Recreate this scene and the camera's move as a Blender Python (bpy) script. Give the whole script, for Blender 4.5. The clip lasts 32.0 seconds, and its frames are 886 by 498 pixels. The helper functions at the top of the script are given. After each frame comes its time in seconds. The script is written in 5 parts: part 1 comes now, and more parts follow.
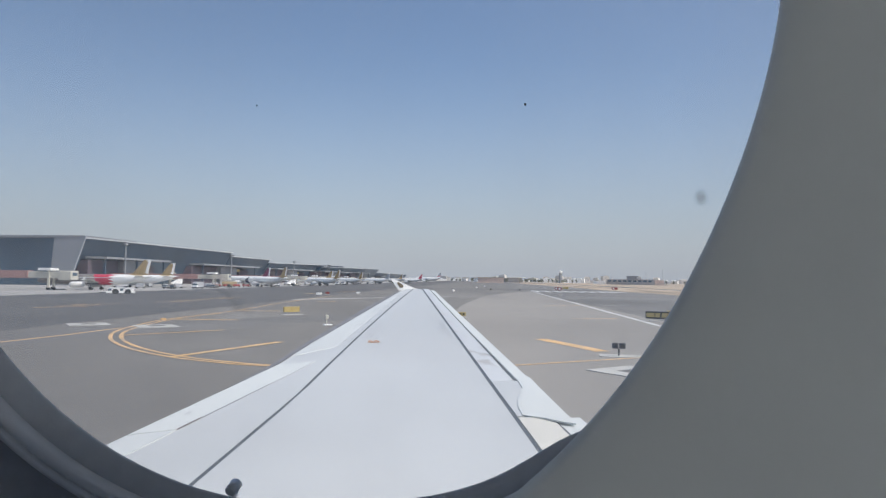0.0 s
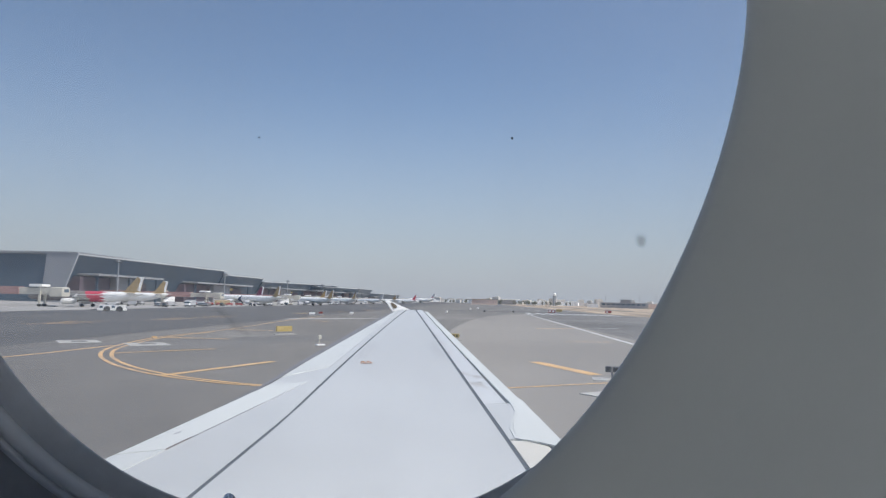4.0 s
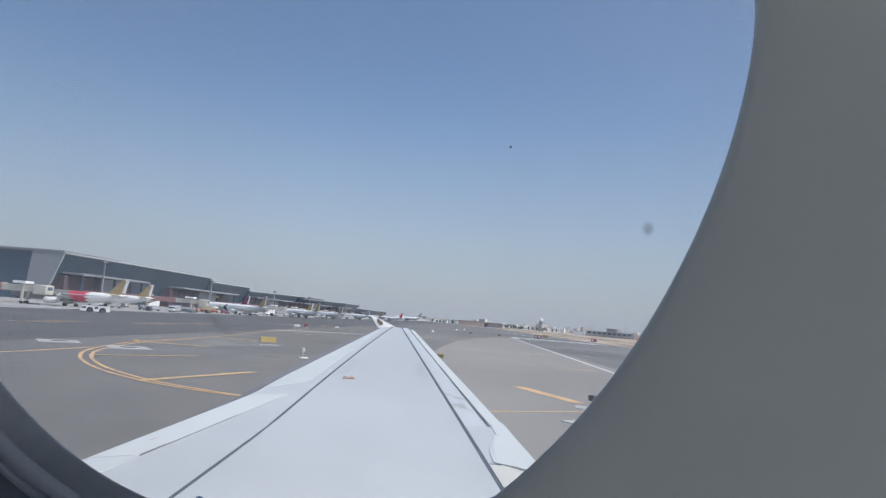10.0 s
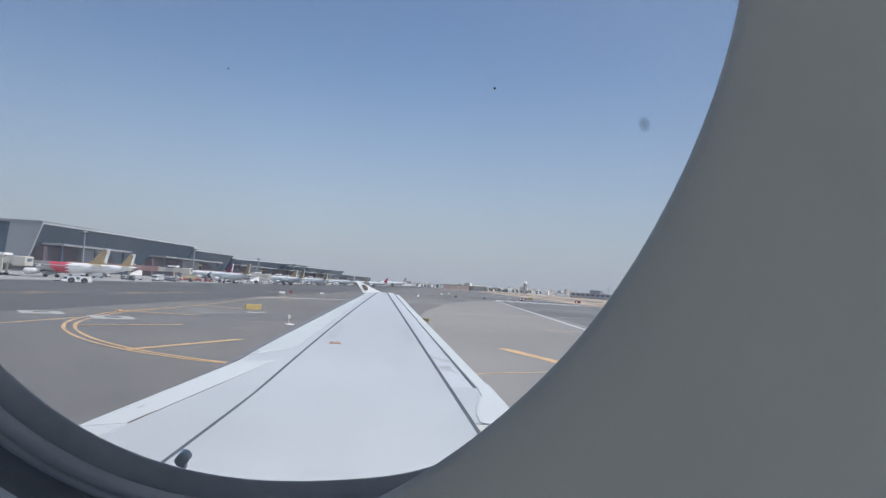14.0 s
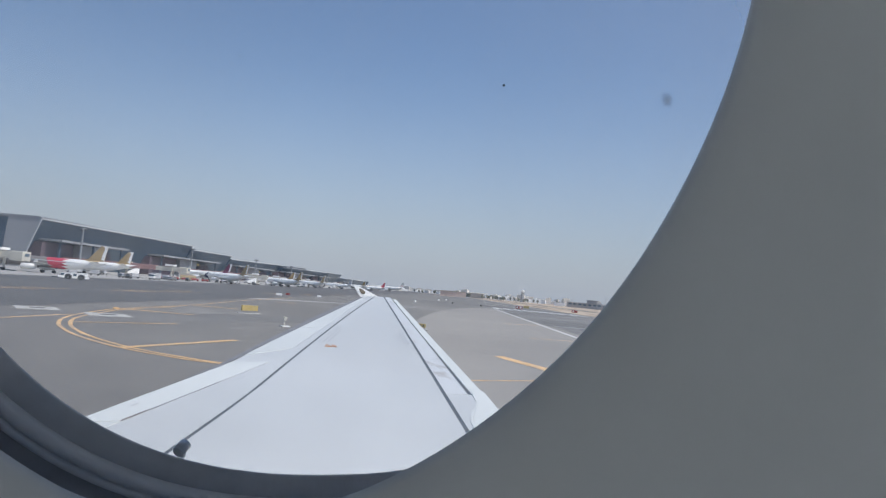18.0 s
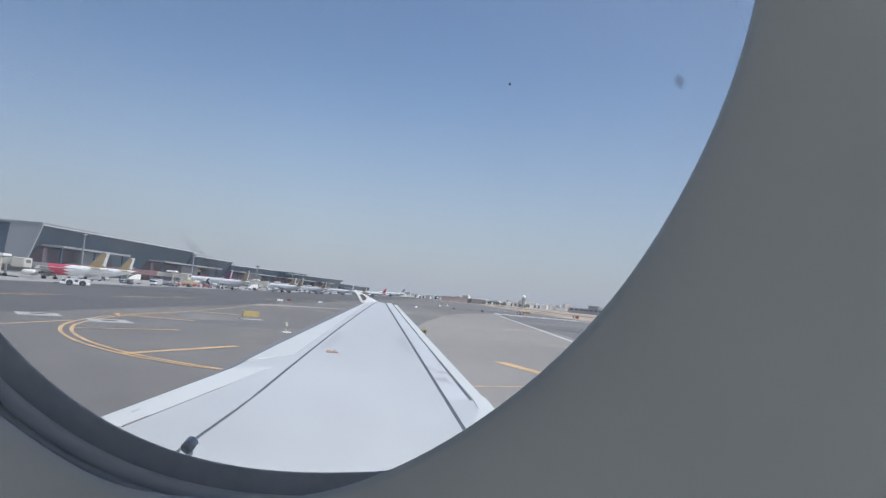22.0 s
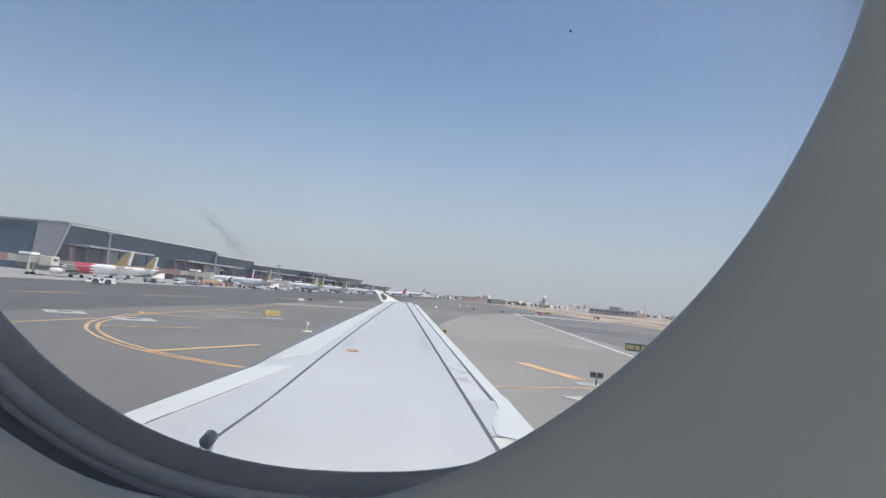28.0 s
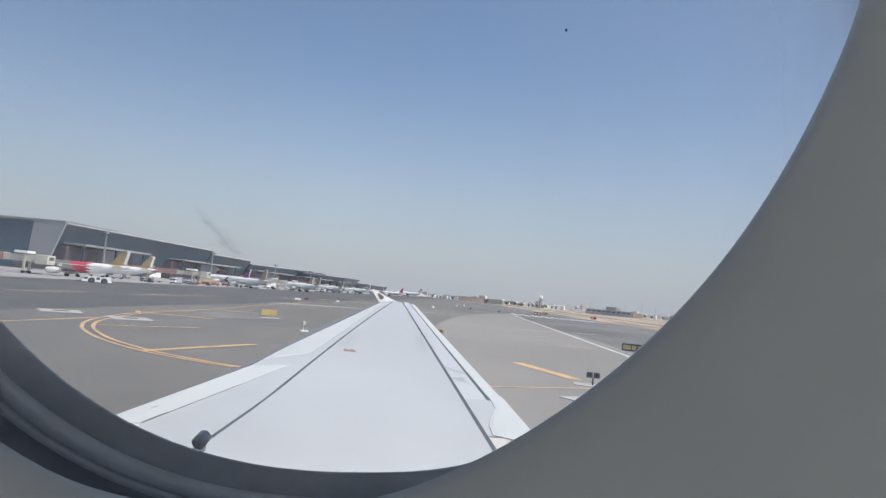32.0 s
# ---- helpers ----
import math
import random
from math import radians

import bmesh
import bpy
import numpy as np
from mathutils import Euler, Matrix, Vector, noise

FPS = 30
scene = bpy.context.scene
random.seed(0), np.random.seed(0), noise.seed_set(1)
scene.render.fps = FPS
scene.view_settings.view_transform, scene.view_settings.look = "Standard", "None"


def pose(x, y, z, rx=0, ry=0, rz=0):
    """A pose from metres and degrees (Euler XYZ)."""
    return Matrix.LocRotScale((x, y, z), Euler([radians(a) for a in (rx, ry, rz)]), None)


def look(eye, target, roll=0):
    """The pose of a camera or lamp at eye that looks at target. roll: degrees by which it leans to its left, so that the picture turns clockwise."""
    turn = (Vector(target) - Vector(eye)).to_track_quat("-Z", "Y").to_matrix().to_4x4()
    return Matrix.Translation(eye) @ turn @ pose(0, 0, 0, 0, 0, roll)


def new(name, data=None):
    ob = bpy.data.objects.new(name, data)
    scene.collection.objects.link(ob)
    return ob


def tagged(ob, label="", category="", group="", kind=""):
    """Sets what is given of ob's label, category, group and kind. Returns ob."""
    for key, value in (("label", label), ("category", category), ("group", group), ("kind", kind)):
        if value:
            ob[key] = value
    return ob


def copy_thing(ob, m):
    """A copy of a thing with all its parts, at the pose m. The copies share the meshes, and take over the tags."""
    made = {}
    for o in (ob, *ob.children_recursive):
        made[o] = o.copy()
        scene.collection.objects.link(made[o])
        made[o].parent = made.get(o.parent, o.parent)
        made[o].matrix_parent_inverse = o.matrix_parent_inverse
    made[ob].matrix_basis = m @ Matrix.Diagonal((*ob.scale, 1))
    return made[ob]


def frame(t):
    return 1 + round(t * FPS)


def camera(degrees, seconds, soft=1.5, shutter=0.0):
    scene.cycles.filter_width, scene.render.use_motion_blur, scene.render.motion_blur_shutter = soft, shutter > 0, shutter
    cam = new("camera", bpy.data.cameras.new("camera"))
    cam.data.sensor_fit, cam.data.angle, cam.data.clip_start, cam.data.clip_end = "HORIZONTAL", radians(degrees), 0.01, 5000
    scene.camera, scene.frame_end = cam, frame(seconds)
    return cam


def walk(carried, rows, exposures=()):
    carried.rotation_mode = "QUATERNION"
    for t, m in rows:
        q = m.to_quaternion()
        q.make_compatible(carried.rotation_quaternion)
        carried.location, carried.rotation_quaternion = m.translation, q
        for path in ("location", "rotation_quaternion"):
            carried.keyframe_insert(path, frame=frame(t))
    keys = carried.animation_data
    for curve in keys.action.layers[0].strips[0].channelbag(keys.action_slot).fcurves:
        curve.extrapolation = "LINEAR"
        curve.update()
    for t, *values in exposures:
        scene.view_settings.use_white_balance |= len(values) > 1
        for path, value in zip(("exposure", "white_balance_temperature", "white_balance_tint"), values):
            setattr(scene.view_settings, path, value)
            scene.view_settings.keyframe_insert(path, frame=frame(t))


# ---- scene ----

# Coordinates: x aft, y outboard (right-hand side of the airliner), z up, apron at z = 0.
EYE = 4.3
EXPO = [(0.0, 0.12, 6450, 10), (3.5, 0.12, 6420, 10), (6.0, 0.08, 6300, 10), (9.0, 0.06, 6200, 10), (22.0, 0.1, 6220, 10), (25.0, 0.16, 6320, 10), (28.0, 0.2, 6520, 10), (32.0, 0.2, 6560, 10)]
CABIN_LIGHT = 5.0
DUST_LOW, DUST_HIGH = 0.05, 0.12
cam = camera(67.17, 32.0, soft=1.25)
walk(cam, [
    (0, pose(-0.0010, 0.0042, 4.2990, 92.63, -0.76, -20.01)),
    (0.5, pose(-0.0007, 0.0016, 4.2997, 92.78, -0.35, -19.56)),
    (1, pose(0.0005, 0.0009, 4.3021, 92.70, -0.10, -19.77)),
    (1.5, pose(-0.0009, 0.0009, 4.3005, 92.63, -0.11, -20.18)),
    (2, pose(-0.0018, 0.0002, 4.2991, 92.85, -0.37, -20.40)),
    (2.5, pose(-0.0023, -0.0021, 4.2993, 93.40, -0.77, -20.41)),
    (3, pose(-0.0022, -0.0043, 4.2991, 94.16, -1.20, -20.33)),
    (3.5, pose(-0.0032, -0.0055, 4.2993, 94.50, -1.63, -20.46)),
    (5.5, pose(-0.0017, -0.0020, 4.3003, 94.17, -0.38, -21.18)),
    (6, pose(0.0000, 0.0003, 4.3000, 94.37, -0.37, -21.38)),
    (6.5, pose(0.0008, 0.0011, 4.3004, 94.39, -0.45, -21.53)),
    (7, pose(0.0012, 0.0007, 4.3000, 94.49, -0.67, -21.62)),
    (7.5, pose(0.0009, -0.0011, 4.3014, 94.71, -1.10, -21.43)),
    (8, pose(0.0004, -0.0034, 4.3004, 95.27, -1.76, -21.21)),
    (8.5, pose(-0.0016, -0.0039, 4.2981, 96.02, -2.61, -21.07)),
    (9, pose(-0.0023, -0.0029, 4.2971, 96.63, -3.46, -21.14)),
    (9.5, pose(-0.0021, -0.0024, 4.2954, 96.81, -4.21, -21.31)),
    (10, pose(-0.0021, -0.0017, 4.2961, 96.20, -4.61, -21.70)),
    (10.5, pose(-0.0016, -0.0011, 4.2957, 95.20, -4.68, -21.94)),
    (11, pose(-0.0003, 0.0005, 4.2951, 94.18, -4.55, -22.17)),
    (11.5, pose(-0.0004, -0.0001, 4.2952, 93.48, -4.31, -22.30)),
    (12, pose(-0.0001, -0.0006, 4.2950, 93.25, -4.09, -22.42)),
    (12.5, pose(-0.0001, -0.0000, 4.2943, 93.22, -3.98, -22.54)),
    (13, pose(-0.0002, -0.0002, 4.2936, 93.26, -3.90, -22.57)),
    (13.5, pose(-0.0007, 0.0009, 4.2924, 93.31, -3.74, -22.90)),
    (14, pose(-0.0004, 0.0018, 4.2911, 93.25, -3.63, -22.99)),
    (14.5, pose(-0.0001, 0.0025, 4.2912, 93.31, -3.58, -23.11)),
    (16.5, pose(-0.0012, 0.0029, 4.2886, 93.61, -4.53, -23.33)),
    (17, pose(-0.0011, 0.0028, 4.2882, 93.72, -4.77, -23.32)),
    (17.5, pose(-0.0016, 0.0024, 4.2882, 93.75, -4.96, -23.30)),
    (18, pose(-0.0020, 0.0023, 4.2878, 93.79, -5.11, -23.23)),
    (18.5, pose(-0.0019, 0.0028, 4.2874, 93.82, -5.23, -23.18)),
    (19, pose(-0.0017, 0.0035, 4.2873, 93.92, -5.32, -23.15)),
    (19.5, pose(-0.0024, 0.0026, 4.2868, 94.00, -5.41, -23.20)),
    (20, pose(-0.0032, 0.0020, 4.2862, 94.18, -5.44, -23.26)),
    (20.5, pose(-0.0032, 0.0012, 4.2862, 94.21, -5.40, -23.20)),
    (21, pose(-0.0034, 0.0013, 4.2850, 94.35, -5.30, -23.15)),
    (21.5, pose(-0.0035, 0.0011, 4.2857, 94.36, -5.20, -23.17)),
    (22, pose(-0.0038, 0.0015, 4.2851, 94.27, -5.06, -23.13)),
    (22.5, pose(-0.0038, 0.0012, 4.2858, 93.98, -4.88, -23.00)),
    (23, pose(-0.0030, 0.0025, 4.2852, 93.64, -4.64, -22.77)),
    (23.5, pose(-0.0014, 0.0139, 4.2821, 93.49, -4.59, -22.44)),
    (24, pose(-0.0006, 0.0255, 4.2802, 93.48, -4.65, -22.07)),
    (24.5, pose(-0.0006, 0.0266, 4.2788, 93.61, -4.70, -21.85)),
    (25, pose(-0.0014, 0.0250, 4.2793, 93.85, -4.82, -21.75)),
    (25.5, pose(-0.0010, 0.0265, 4.2787, 93.92, -4.96, -21.70)),
    (27.5, pose(-0.0004, 0.0270, 4.2779, 94.04, -5.32, -21.48)),
    (28, pose(-0.0013, 0.0253, 4.2787, 94.12, -5.33, -21.41)),
    (28.5, pose(-0.0005, 0.0265, 4.2778, 94.12, -5.23, -21.36)),
    (29, pose(-0.0002, 0.0270, 4.2776, 94.18, -5.12, -21.36)),
    (29.5, pose(-0.0001, 0.0274, 4.2774, 94.24, -5.09, -21.37)),
    (30, pose(0.0001, 0.0274, 4.2776, 94.23, -5.10, -21.38)),
    (30.5, pose(0.0000, 0.0274, 4.2777, 94.14, -5.11, -21.43)),
    (31, pose(0.0006, 0.0274, 4.2781, 94.12, -5.15, -21.45)),
    (31.5, pose(0.0002, 0.0270, 4.2779, 94.12, -5.26, -21.55)),
    (32, pose(-0.0004, 0.0260, 4.2788, 94.13, -5.44, -21.68)),
], exposures=EXPO)

# ---- world, sun ----
SUN_AZ, SUN_EL = 128.0, 54.0        # degrees from outboard towards aft, and above the horizon
world = bpy.data.worlds.new("sky")
scene.world = world
world.use_nodes = True
wn = world.node_tree
sky = wn.nodes.new("ShaderNodeTexSky")
sky.sky_type = "NISHITA"
sky.sun_disc = False
sky.sun_elevation = radians(SUN_EL)
sky.sun_rotation = radians(SUN_AZ)
sky.altitude = 0
sky.air_density = 1.0
sky.dust_density = 1.3
sky.ozone_density = 2.6
wn.links.new(sky.outputs["Color"], wn.nodes["Background"].inputs["Color"])
wn.nodes["Background"].inputs["Strength"].default_value = 0.121
sun_data = bpy.data.lights.new("sun", "SUN")
sun_data.energy = 3.25
sun_data.angle = radians(0.53)
sun_data.color = (1.0, 0.94, 0.84)
sun = new("sun", sun_data)
sa, se = radians(SUN_AZ), radians(SUN_EL)
sun_dir = Vector((math.sin(sa) * math.cos(se), math.cos(sa) * math.cos(se), math.sin(se)))
sun.matrix_world = look(sun_dir * 300, (0, 0, 0))

# ---- materials ----


def mat(name, color, rough=0.6, metal=0.0, var=0.12, scale=6.0, fine=40.0, bump=0.0, color2=None, island=0.0, spec=0.5):
    """A surface with a base colour, broad stains, fine grain and a slight relief."""
    m = bpy.data.materials.new(name)
    m.use_nodes = True
    t = m.node_tree
    b = t.nodes["Principled BSDF"]
    b.inputs["Roughness"].default_value = rough
    b.inputs["Metallic"].default_value = metal
    b.inputs["Specular IOR Level"].default_value = spec
    co = t.nodes.new("ShaderNodeTexCoord")
    big = t.nodes.new("ShaderNodeTexNoise")
    big.inputs["Scale"].default_value = scale
    big.inputs["Detail"].default_value = 5
    small = t.nodes.new("ShaderNodeTexNoise")
    small.inputs["Scale"].default_value = fine
    small.inputs["Detail"].default_value = 3
    for n in (big, small):
        t.links.new(co.outputs["Object"], n.inputs["Vector"])
    addn = t.nodes.new("ShaderNodeMath")
    addn.operation = "MULTIPLY_ADD"
    addn.inputs[1].default_value = 0.4
    t.links.new(small.outputs["Fac"], addn.inputs[0])
    t.links.new(big.outputs["Fac"], addn.inputs[2])
    ramp = t.nodes.new("ShaderNodeValToRGB")
    c2 = color2 or color
    lo = [max(0, c * (1 - var)) for c in c2]
    hi = [min(1, c * (1 + var)) for c in color]
    ramp.color_ramp.elements[0].position, ramp.color_ramp.elements[1].position = 0.45, 0.95
    ramp.color_ramp.elements[0].color = (*lo, 1)
    ramp.color_ramp.elements[1].color = (*hi, 1)
    t.links.new(addn.outputs[0], ramp.inputs["Fac"])
    last = ramp.outputs["Color"]
    if island:
        info = t.nodes.new("ShaderNodeObjectInfo")
        geo = t.nodes.new("ShaderNodeNewGeometry")
        s = t.nodes.new("ShaderNodeMath")
        s.operation = "ADD"
        t.links.new(info.outputs["Random"], s.inputs[0])
        t.links.new(geo.outputs["Random Per Island"], s.inputs[1])
        hsv = t.nodes.new("ShaderNodeHueSaturation")
        mr = t.nodes.new("ShaderNodeMapRange")
        mr.inputs["From Max"].default_value = 2.0
        mr.inputs["To Min"].default_value, mr.inputs["To Max"].default_value = 1 - island, 1 + island
        t.links.new(s.outputs[0], mr.inputs["Value"])
        t.links.new(mr.outputs["Result"], hsv.inputs["Value"])
        t.links.new(last, hsv.inputs["Color"])
        last = hsv.outputs["Color"]
    t.links.new(last, b.inputs["Base Color"])
    if bump:
        bp = t.nodes.new("ShaderNodeBump")
        bp.inputs["Strength"].default_value = bump
        bp.inputs["Distance"].default_value = 0.01
        t.links.new(small.outputs["Fac"], bp.inputs["Height"])
        t.links.new(bp.outputs["Normal"], b.inputs["Normal"])
    return m


def stained(m, color, stretch, lo, hi, amount, turn=0.0):
    """Adds soft-edged stains of another colour, stretched along the axes, to a material."""
    t = m.node_tree
    b = t.nodes["Principled BSDF"]
    src = b.inputs["Base Color"].links[0].from_socket
    co = t.nodes.new("ShaderNodeTexCoord")
    mp = t.nodes.new("ShaderNodeMapping")
    mp.vector_type = "TEXTURE"
    mp.inputs["Rotation"].default_value = (0, 0, radians(turn))
    mp.inputs["Scale"].default_value = [1 / q for q in stretch]
    n = t.nodes.new("ShaderNodeTexNoise")
    n.inputs["Scale"].default_value, n.inputs["Detail"].default_value, n.inputs["Roughness"].default_value = 1.0, 6, 0.55
    n.inputs["Distortion"].default_value = 0.4
    mr = t.nodes.new("ShaderNodeMapRange")
    mr.interpolation_type = "SMOOTHSTEP"
    mr.inputs["From Min"].default_value, mr.inputs["From Max"].default_value = lo, hi
    mr.inputs["To Max"].default_value = amount
    mix = t.nodes.new("ShaderNodeMix")
    mix.data_type = "RGBA"
    mix.inputs[7].default_value = (*color, 1)
    t.links.new(co.outputs["Object"], mp.inputs["Vector"])
    t.links.new(mp.outputs["Vector"], n.inputs["Vector"])
    t.links.new(n.outputs["Fac"], mr.inputs["Value"])
    t.links.new(mr.outputs["Result"], mix.inputs[0])
    t.links.new(src, mix.inputs[6])
    t.links.new(mix.outputs[2], b.inputs["Base Color"])
    return m


def dusty_pane(name, low, high, forward=0.0, ior=1.2, aft=0.0):
    """A clear acrylic pane with a thin uneven film of dust, faint streaks and a weak reflection."""
    m = bpy.data.materials.new(name)
    m.use_nodes = True
    t = m.node_tree
    for n in list(t.nodes):
        if n.type != "OUTPUT_MATERIAL":
            t.nodes.remove(n)
    tr, gl, tl = (t.nodes.new(k) for k in ("ShaderNodeBsdfTransparent", "ShaderNodeBsdfGlossy", "ShaderNodeBsdfTranslucent"))
    gl.inputs["Roughness"].default_value = 0.5
    tl.inputs["Color"].default_value = (0.9, 0.87, 0.82, 1)
    co = t.nodes.new("ShaderNodeTexCoord")
    mp = t.nodes.new("ShaderNodeMapping")
    mp.inputs["Scale"].default_value = (22, 22, 7)
    n1 = t.nodes.new("ShaderNodeTexNoise")
    n1.inputs["Scale"].default_value, n1.inputs["Detail"].default_value = 1.0, 6
    t.links.new(co.outputs["Object"], mp.inputs["Vector"])
    t.links.new(mp.outputs["Vector"], n1.inputs["Vector"])
    film = t.nodes.new("ShaderNodeMapRange")
    film.inputs["From Min"].default_value, film.inputs["From Max"].default_value = 0.3, 0.75
    film.inputs["To Min"].default_value, film.inputs["To Max"].default_value = low, high
    t.links.new(n1.outputs["Fac"], film.inputs["Value"])
    mix1, mix2 = t.nodes.new("ShaderNodeMixShader"), t.nodes.new("ShaderNodeMixShader")
    xyz = t.nodes.new("ShaderNodeSeparateXYZ")
    edge = t.nodes.new("ShaderNodeMapRange")        # brownish grime towards the pane's forward edge, also painted to darken the sky there
    edge.interpolation_type = "SMOOTHSTEP"
    edge.inputs["From Min"].default_value, edge.inputs["From Max"].default_value = 0.06, -0.07
    edge.inputs["To Min"].default_value, edge.inputs["To Max"].default_value = 0.0, forward
    t.links.new(co.outputs["Object"], xyz.inputs["Vector"])
    t.links.new(xyz.outputs["X"], edge.inputs["Value"])
    rear = t.nodes.new("ShaderNodeMapRange")        # and a pale veil painted towards its aft edge to brighten the sky
    rear.interpolation_type = "SMOOTHSTEP"
    rear.inputs["From Min"].default_value, rear.inputs["From Max"].default_value = 0.09, 0.27
    rear.inputs["To Min"].default_value, rear.inputs["To Max"].default_value = 0.0, aft
    t.links.new(xyz.outputs["X"], rear.inputs["Value"])
    total = t.nodes.new("ShaderNodeMath")
    total.operation = "ADD"
    t.links.new(film.outputs["Result"], total.inputs[0])
    t.links.new(rear.outputs["Result"], total.inputs[1])
    t.links.new(total.outputs[0], mix1.inputs["Fac"])
    t.links.new(tr.outputs[0], mix1.inputs[1])
    t.links.new(tl.outputs[0], mix1.inputs[2])
    fr = t.nodes.new("ShaderNodeFresnel")
    fr.inputs["IOR"].default_value = ior
    t.links.new(fr.outputs["Fac"], mix2.inputs["Fac"])
    grime_shade = t.nodes.new("ShaderNodeBsdfTranslucent")
    grime_shade.inputs["Color"].default_value = (0.5, 0.475, 0.44, 1)
    mix3 = t.nodes.new("ShaderNodeMixShader")
    t.links.new(edge.outputs["Result"], mix3.inputs["Fac"])
    t.links.new(mix1.outputs[0], mix3.inputs[1])
    t.links.new(grime_shade.outputs[0], mix3.inputs[2])
    t.links.new(mix3.outputs[0], mix2.inputs[1])
    t.links.new(gl.outputs[0], mix2.inputs[2])
    t.links.new(mix2.outputs[0], t.nodes["Material Output"].inputs["Surface"])
    return m


def painted_haze_material(name, color, strength, top):
    """Desert haze low in the sky, painted as a glow: dense at the horizon and thinning out to nothing at the height
    top.
    """
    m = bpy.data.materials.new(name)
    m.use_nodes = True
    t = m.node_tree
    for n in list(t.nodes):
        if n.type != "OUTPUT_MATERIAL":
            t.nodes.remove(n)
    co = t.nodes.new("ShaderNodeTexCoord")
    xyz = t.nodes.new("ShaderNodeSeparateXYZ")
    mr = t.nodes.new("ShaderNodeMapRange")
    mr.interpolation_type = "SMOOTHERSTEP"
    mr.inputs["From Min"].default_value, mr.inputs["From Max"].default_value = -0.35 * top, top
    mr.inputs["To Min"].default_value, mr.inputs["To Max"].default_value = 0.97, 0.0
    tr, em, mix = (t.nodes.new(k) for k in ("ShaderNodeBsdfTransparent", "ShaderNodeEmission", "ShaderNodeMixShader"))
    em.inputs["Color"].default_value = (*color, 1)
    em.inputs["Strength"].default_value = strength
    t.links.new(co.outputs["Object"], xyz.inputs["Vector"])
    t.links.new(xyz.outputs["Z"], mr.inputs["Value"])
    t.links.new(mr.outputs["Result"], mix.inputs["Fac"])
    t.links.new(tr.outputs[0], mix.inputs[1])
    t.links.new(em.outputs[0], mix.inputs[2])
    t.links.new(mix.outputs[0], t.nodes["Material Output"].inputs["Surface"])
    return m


def smudge_material(name, radius, dense=0.42, patch=0.0):
    """A soft round smear on a clear pane."""
    m = bpy.data.materials.new(name)
    m.use_nodes = True
    t = m.node_tree
    b = t.nodes["Principled BSDF"]
    b.inputs["Base Color"].default_value = (0.12, 0.12, 0.13, 1)
    b.inputs["Roughness"].default_value = 0.9
    co = t.nodes.new("ShaderNodeTexCoord")
    ln = t.nodes.new("ShaderNodeVectorMath")
    ln.operation = "LENGTH"
    mr = t.nodes.new("ShaderNodeMapRange")
    mr.interpolation_type = "SMOOTHSTEP"
    mr.inputs["From Max"].default_value = radius
    mr.inputs["To Min"].default_value, mr.inputs["To Max"].default_value = dense, 0.0
    t.links.new(co.outputs["Object"], ln.inputs[0])
    t.links.new(ln.outputs["Value"], mr.inputs["Value"])
    last = mr.outputs["Result"]
    if patch:
        nz = t.nodes.new("ShaderNodeTexNoise")
        nz.inputs["Scale"].default_value, nz.inputs["Detail"].default_value = patch, 4
        pr = t.nodes.new("ShaderNodeMapRange")
        pr.inputs["From Min"].default_value, pr.inputs["From Max"].default_value = 0.35, 0.65
        mu = t.nodes.new("ShaderNodeMath")
        mu.operation = "MULTIPLY"
        t.links.new(co.outputs["Object"], nz.inputs["Vector"])
        t.links.new(nz.outputs["Fac"], pr.inputs["Value"])
        t.links.new(pr.outputs["Result"], mu.inputs[0])
        t.links.new(last, mu.inputs[1])
        last = mu.outputs[0]
    t.links.new(last, b.inputs["Alpha"])
    return m


# ---- helpers of this scene ----


def part(name, bm, material, parent=None, label="", smooth=False):
    me = bpy.data.meshes.new(name)
    bmesh.ops.recalc_face_normals(bm, faces=bm.faces)
    bm.to_mesh(me)
    bm.free()
    me.materials.append(material)
    if smooth:
        me.shade_smooth()
    ob = new(name, me)
    if parent:
        ob.parent = parent
    if label:
        tagged(ob, label)
    return ob


def thing(name, label, category, at=(0, 0, 0), turn=0.0, group="", kind=""):
    e = new(name)
    e.empty_display_size = 0.2
    e.matrix_basis = pose(*at, 0, 0, turn)
    return tagged(e, label, category, group, kind)


def add_box(bm, x0, x1, y0, y1, z0, z1, bevel=0.0, m=None):
    r = bmesh.ops.create_cube(bm, size=1)
    vs = r["verts"]
    bmesh.ops.scale(bm, vec=(x1 - x0, y1 - y0, z1 - z0), verts=vs)
    bmesh.ops.translate(bm, vec=((x0 + x1) / 2, (y0 + y1) / 2, (z0 + z1) / 2), verts=vs)
    if bevel:
        es = list({e for v in vs for e in v.link_edges})
        r = bmesh.ops.bevel(bm, geom=es, offset=bevel, segments=2, affect="EDGES", profile=0.5)
        vs = list({v for f in r["faces"] for v in f.verts} | {v for v in vs if v.is_valid})
    if m:
        bmesh.ops.transform(bm, matrix=m, verts=vs)
    return vs


def box(*a, bevel=0.0, m=None):
    bm = bmesh.new()
    add_box(bm, *a, bevel=bevel, m=m)
    return bm


def add_rod(bm, p, q, r, r2=None, n=10):
    p, q = Vector(p), Vector(q)
    d = q - p
    m = Matrix.Translation((p + q) / 2) @ d.to_track_quat("Z", "Y").to_matrix().to_4x4()
    bmesh.ops.create_cone(bm, cap_ends=True, segments=n, radius1=r, radius2=r if r2 is None else r2, depth=d.length, matrix=m)


def rod(p, q, r, r2=None, n=10):
    bm = bmesh.new()
    add_rod(bm, p, q, r, r2, n)
    return bm


